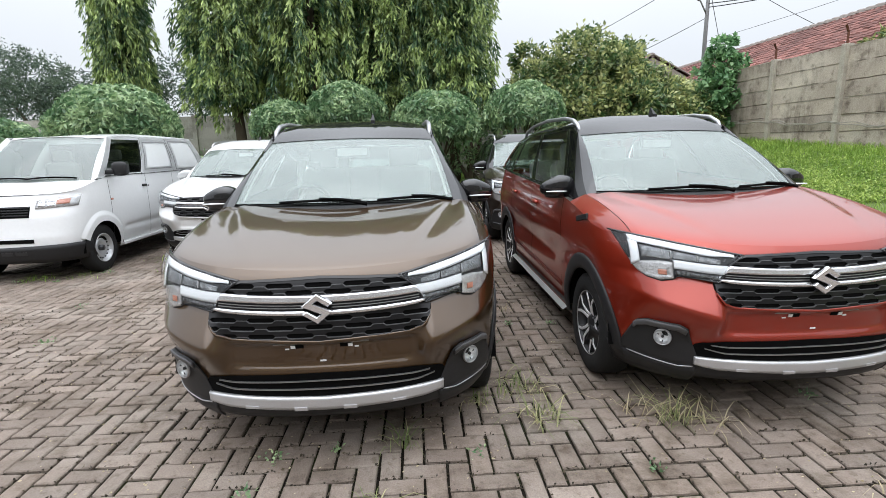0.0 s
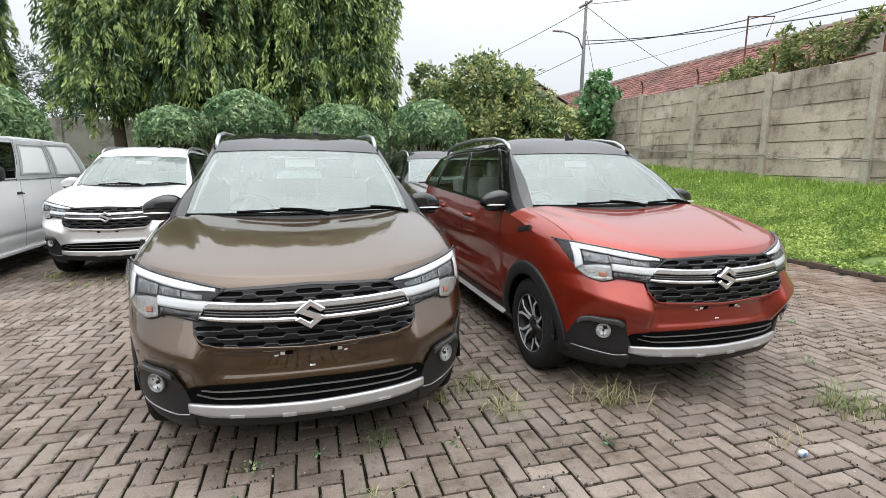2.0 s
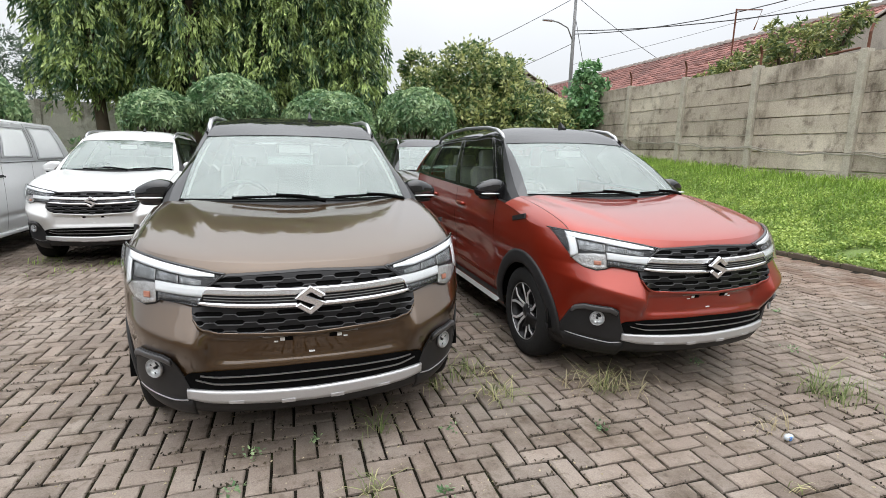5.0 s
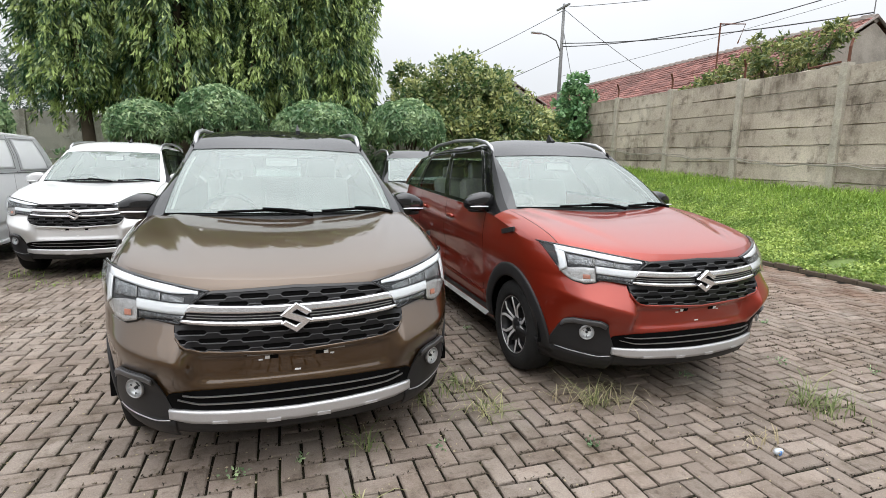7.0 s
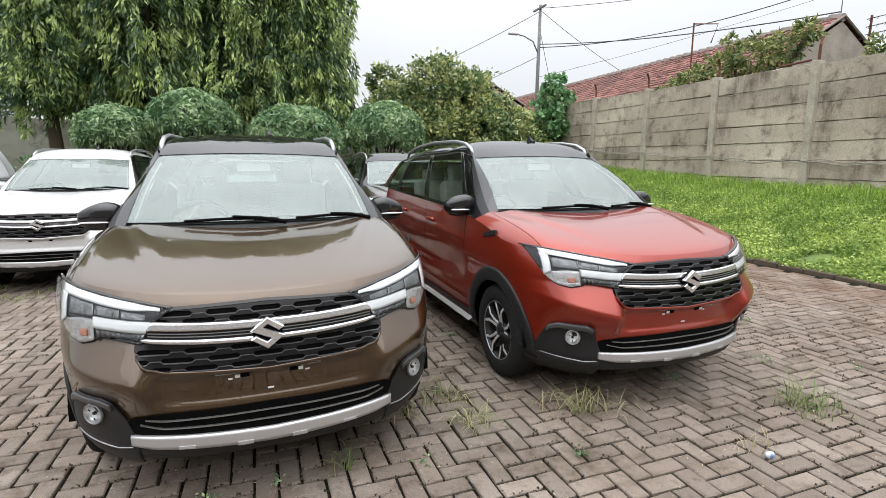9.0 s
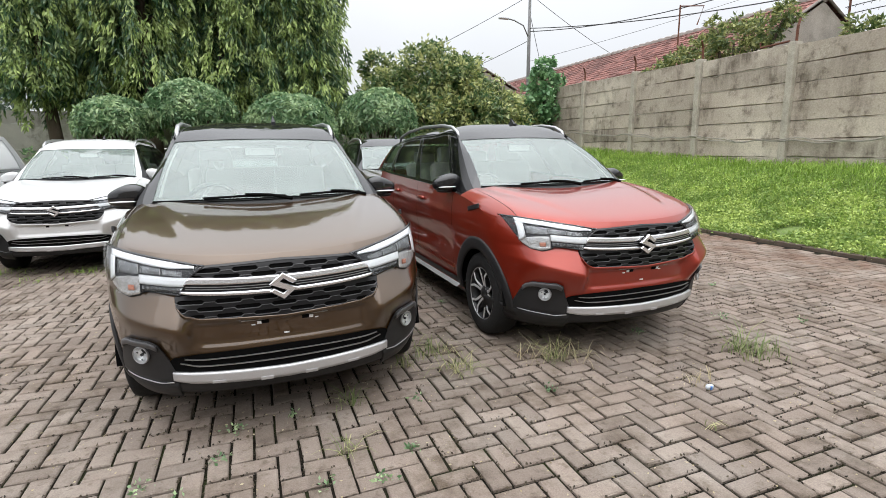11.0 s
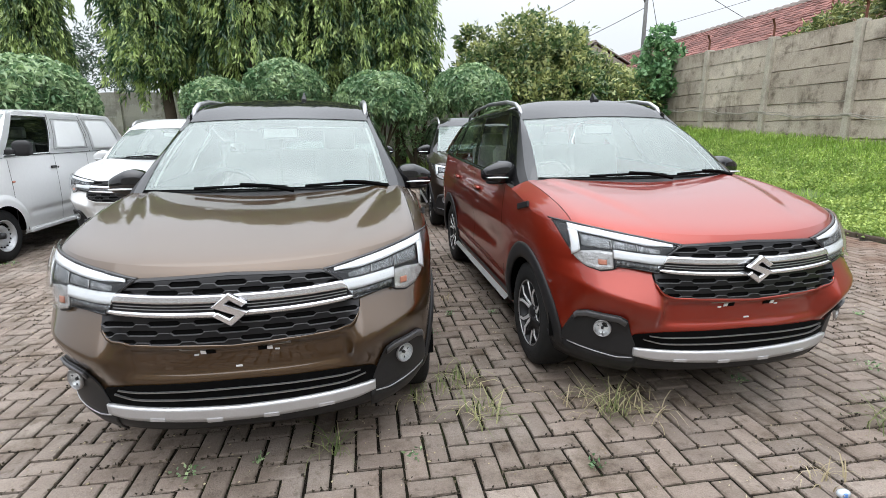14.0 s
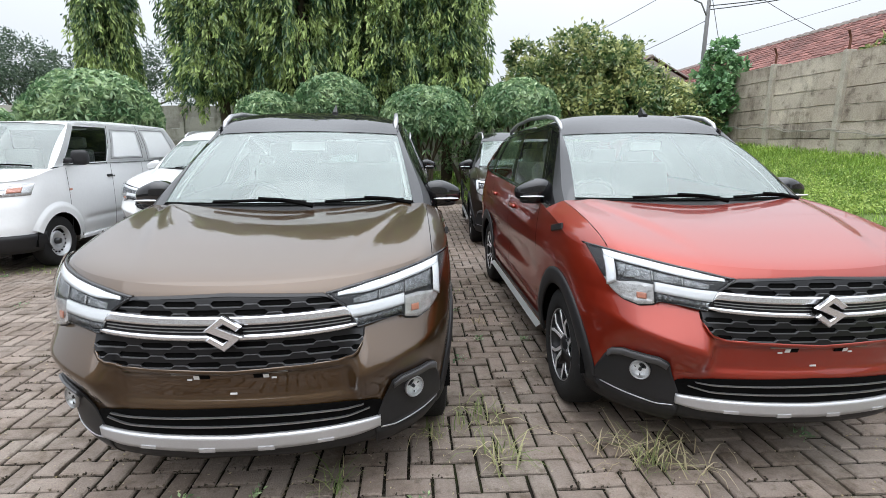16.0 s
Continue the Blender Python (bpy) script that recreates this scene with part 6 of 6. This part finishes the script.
    part("dashboard", box_into(bmesh.new(), (0, .26, 1.05), (1.4, .4, .22), None, .06), M_INNER, cab)
    part("bulkhead", box_into(bmesh.new(), (0, 1.45, 1.2), (1.36, .04, 1.0), None, .01), M_INNER, cab)
    part("floor", box_into(bmesh.new(), (0, 1.5, .42), (1.5, 3.4, .06)), M_MATT, cab)
    for x in (-.36, .36):
        part("seat_back", box_into(bmesh.new(), (x, 1.2, 1.12), (.46, .14, .62), None, .05), M_SEAT, cab)
        part("headrest", box_into(bmesh.new(), (x, 1.24, 1.52), (.26, .10, .16), None, .04), M_SEAT, cab)
    root.matrix_basis = at
    return root


van(pose(-4.52, 6.80, 0, 0, 0, 0))


# ---- weeds and litter ----
def tuft(u, v, n, h, spread, mat, label, seed):
    r = random.Random(seed)
    spots = [(u + r.gauss(0, spread), v + r.gauss(0, spread), -.006) for _ in range(int(n * .75))]
    tagged(blades_mesh("grass_tuft", r, spots, mat, h * .22, h * .66, .0058, 1.5), label, "grass", "grass tufts")


for k, (u, v, n, h, sp, mat) in enumerate(((.346, 2.335, 42, .22, .035, L_TUFT), (.238, 1.823, 34, .17, .03, L_TUFT), (1.118, 2.50, 80, .22, .06, L_TUFT), (1.06, 2.86, 90, .19, .08, L_TUFT),
                                          (1.80, 2.42, 70, .30, .05, L_TUFT), (1.62, 2.50, 22, .30, .06, L_DRY), (2.0, 2.36, 26, .24, .09, L_DRY), (3.13, 1.97, 130, .33, .085, L_TUFT), (2.413, 1.76, 26, .20, .04, L_DRY), (.80, 2.72, 50, .15, .04, L_TUFT),
                                          (-2.14, 7.0, 60, .18, .12, L_GRASS), (-2.6, 6.75, 50, .14, .15, L_GRASS), (-4.3, 6.35, 60, .16, .1, L_GRASS), (-3.8, 6.5, 50, .12, .12, L_GRASS), (-3.1, 7.3, 60, .2, .15, L_GRASS), (-1.75, 7.2, 40, .14, .12, L_GRASS), (1.25, 4.4, 20, .12, .05, L_DRY), (1.15, 5.3, 20, .1, .06, L_TUFT), (2.05, 1.35, 12, .12, .03, L_TUFT))):
    tuft(u, v, n, h, sp, mat, "dry straw-coloured grass tuft in a paving joint" if mat == L_DRY else "wiry grass tuft growing from a paving joint", 100 + k)


def weeds(spots):
    rng = np.random.default_rng(300)
    ps, ds = [], []
    for k, (u, v) in enumerate(spots):
        n, size = 14 + 4 * (k % 4), .018 + .007 * (k % 3)
        p = np.array([u, v, 0]) + rng.normal(size=(n, 3)) * np.array([size, size, 0])
        p[:, 2] = np.abs(rng.normal(size=n)) * size * .7
        d = rng.normal(size=(n, 3))
        d[:, 2] = np.abs(d[:, 2]) * .6
        ps.append(p)
        ds.append(d)
    tagged(leaf_mesh("weeds", L_DOME, np.concatenate(ps), np.concatenate(ds), .026, .014, .2, None, 301), "tiny green weeds between the paving blocks", "weeds", kind="stuff")


r = random.Random(9)
weeds([(.01, 2.30), (-.35, 2.0), (-.28, 2.25), (.55, 1.75), (.72, 2.2), (1.0, 3.6), (1.2, 4.0), (1.05, 4.7), (.1, 1.6), (1.5, 2.0), (2.7, 2.6), (3.6, 2.6), (4.4, 3.4), (-.5, 1.75), (.35, 1.55), (-4.0, 6.2), (-4.5, 6.25), (-3.6, 6.6)] +
      [(r.uniform(-3, 6.8), r.uniform(1.0, 9)) for _ in range(12)])

# scraps of soil and dry leaf scattered in the joints
rng = np.random.default_rng(77)
pts = np.stack([rng.uniform(-2.5, 5, 2600), rng.uniform(.6, 5.5, 2600), np.full(2600, .001)], 1)
dd = rng.normal(size=pts.shape) * np.array([1, 1, .08])
tagged(leaf_mesh("leaf_litter", L_DRY, pts, dd, .016, .008, .15, None, 78), "small dry leaf scraps strewn on the paving", "litter", kind="stuff")
rng = np.random.default_rng(90)
pick = rng.integers(0, len(JOINTS), 22000)
c = np.array(JOINTS)[pick]
t = rng.uniform(-1, 1, 22000)
on_long = rng.random(22000) < .66
px = np.where(on_long, t * c[:, 2] / 2, np.sign(rng.normal(size=22000)) * c[:, 2] / 2)
py = np.where(on_long, np.sign(rng.normal(size=22000)) * c[:, 3] / 2, t * c[:, 3] / 2)
pts = np.stack([c[:, 0] + px + rng.normal(size=22000) * .004, c[:, 1] + py + rng.normal(size=22000) * .004, rng.uniform(-.009, .002, 22000)], 1)
keep = np.array([noise.noise((a * 1.3, b * 1.3, 4.0)) > -.1 for a, b, _ in pts])
pts = pts[keep]
dd = rng.normal(size=pts.shape)
tagged(leaf_mesh("joint_crumbs", L_CRUMB, pts, dd, .017, .012, .4, None, 91), "crumbs of soil and moss in the paving joints", "soil", kind="stuff")
bt = tagged(new("plastic_bottle"), "crushed clear plastic cup lying on the paving", "bottle")
part("cup", superblob((2.406, 1.651, .018), (.028, .018, .018), 2.4, 14, 10), material("clear_plastic", (.5, .54, .58), .15, coat=.5, vary=.2, scale=30), bt, "", True)
part("band", box_into(bmesh.new(), (2.40, 1.642, .018), (.018, .022, .025), None, .006), material("blue_print", (.08, .2, .5), .4), bt, "blue printed band")

# the paving blocks that the walk passes nearest
for m, me in NEAR_PAVERS[:320]:
    ob = new("paver", me)
    ob.parent = PAVEMENT
    ob.matrix_basis = m
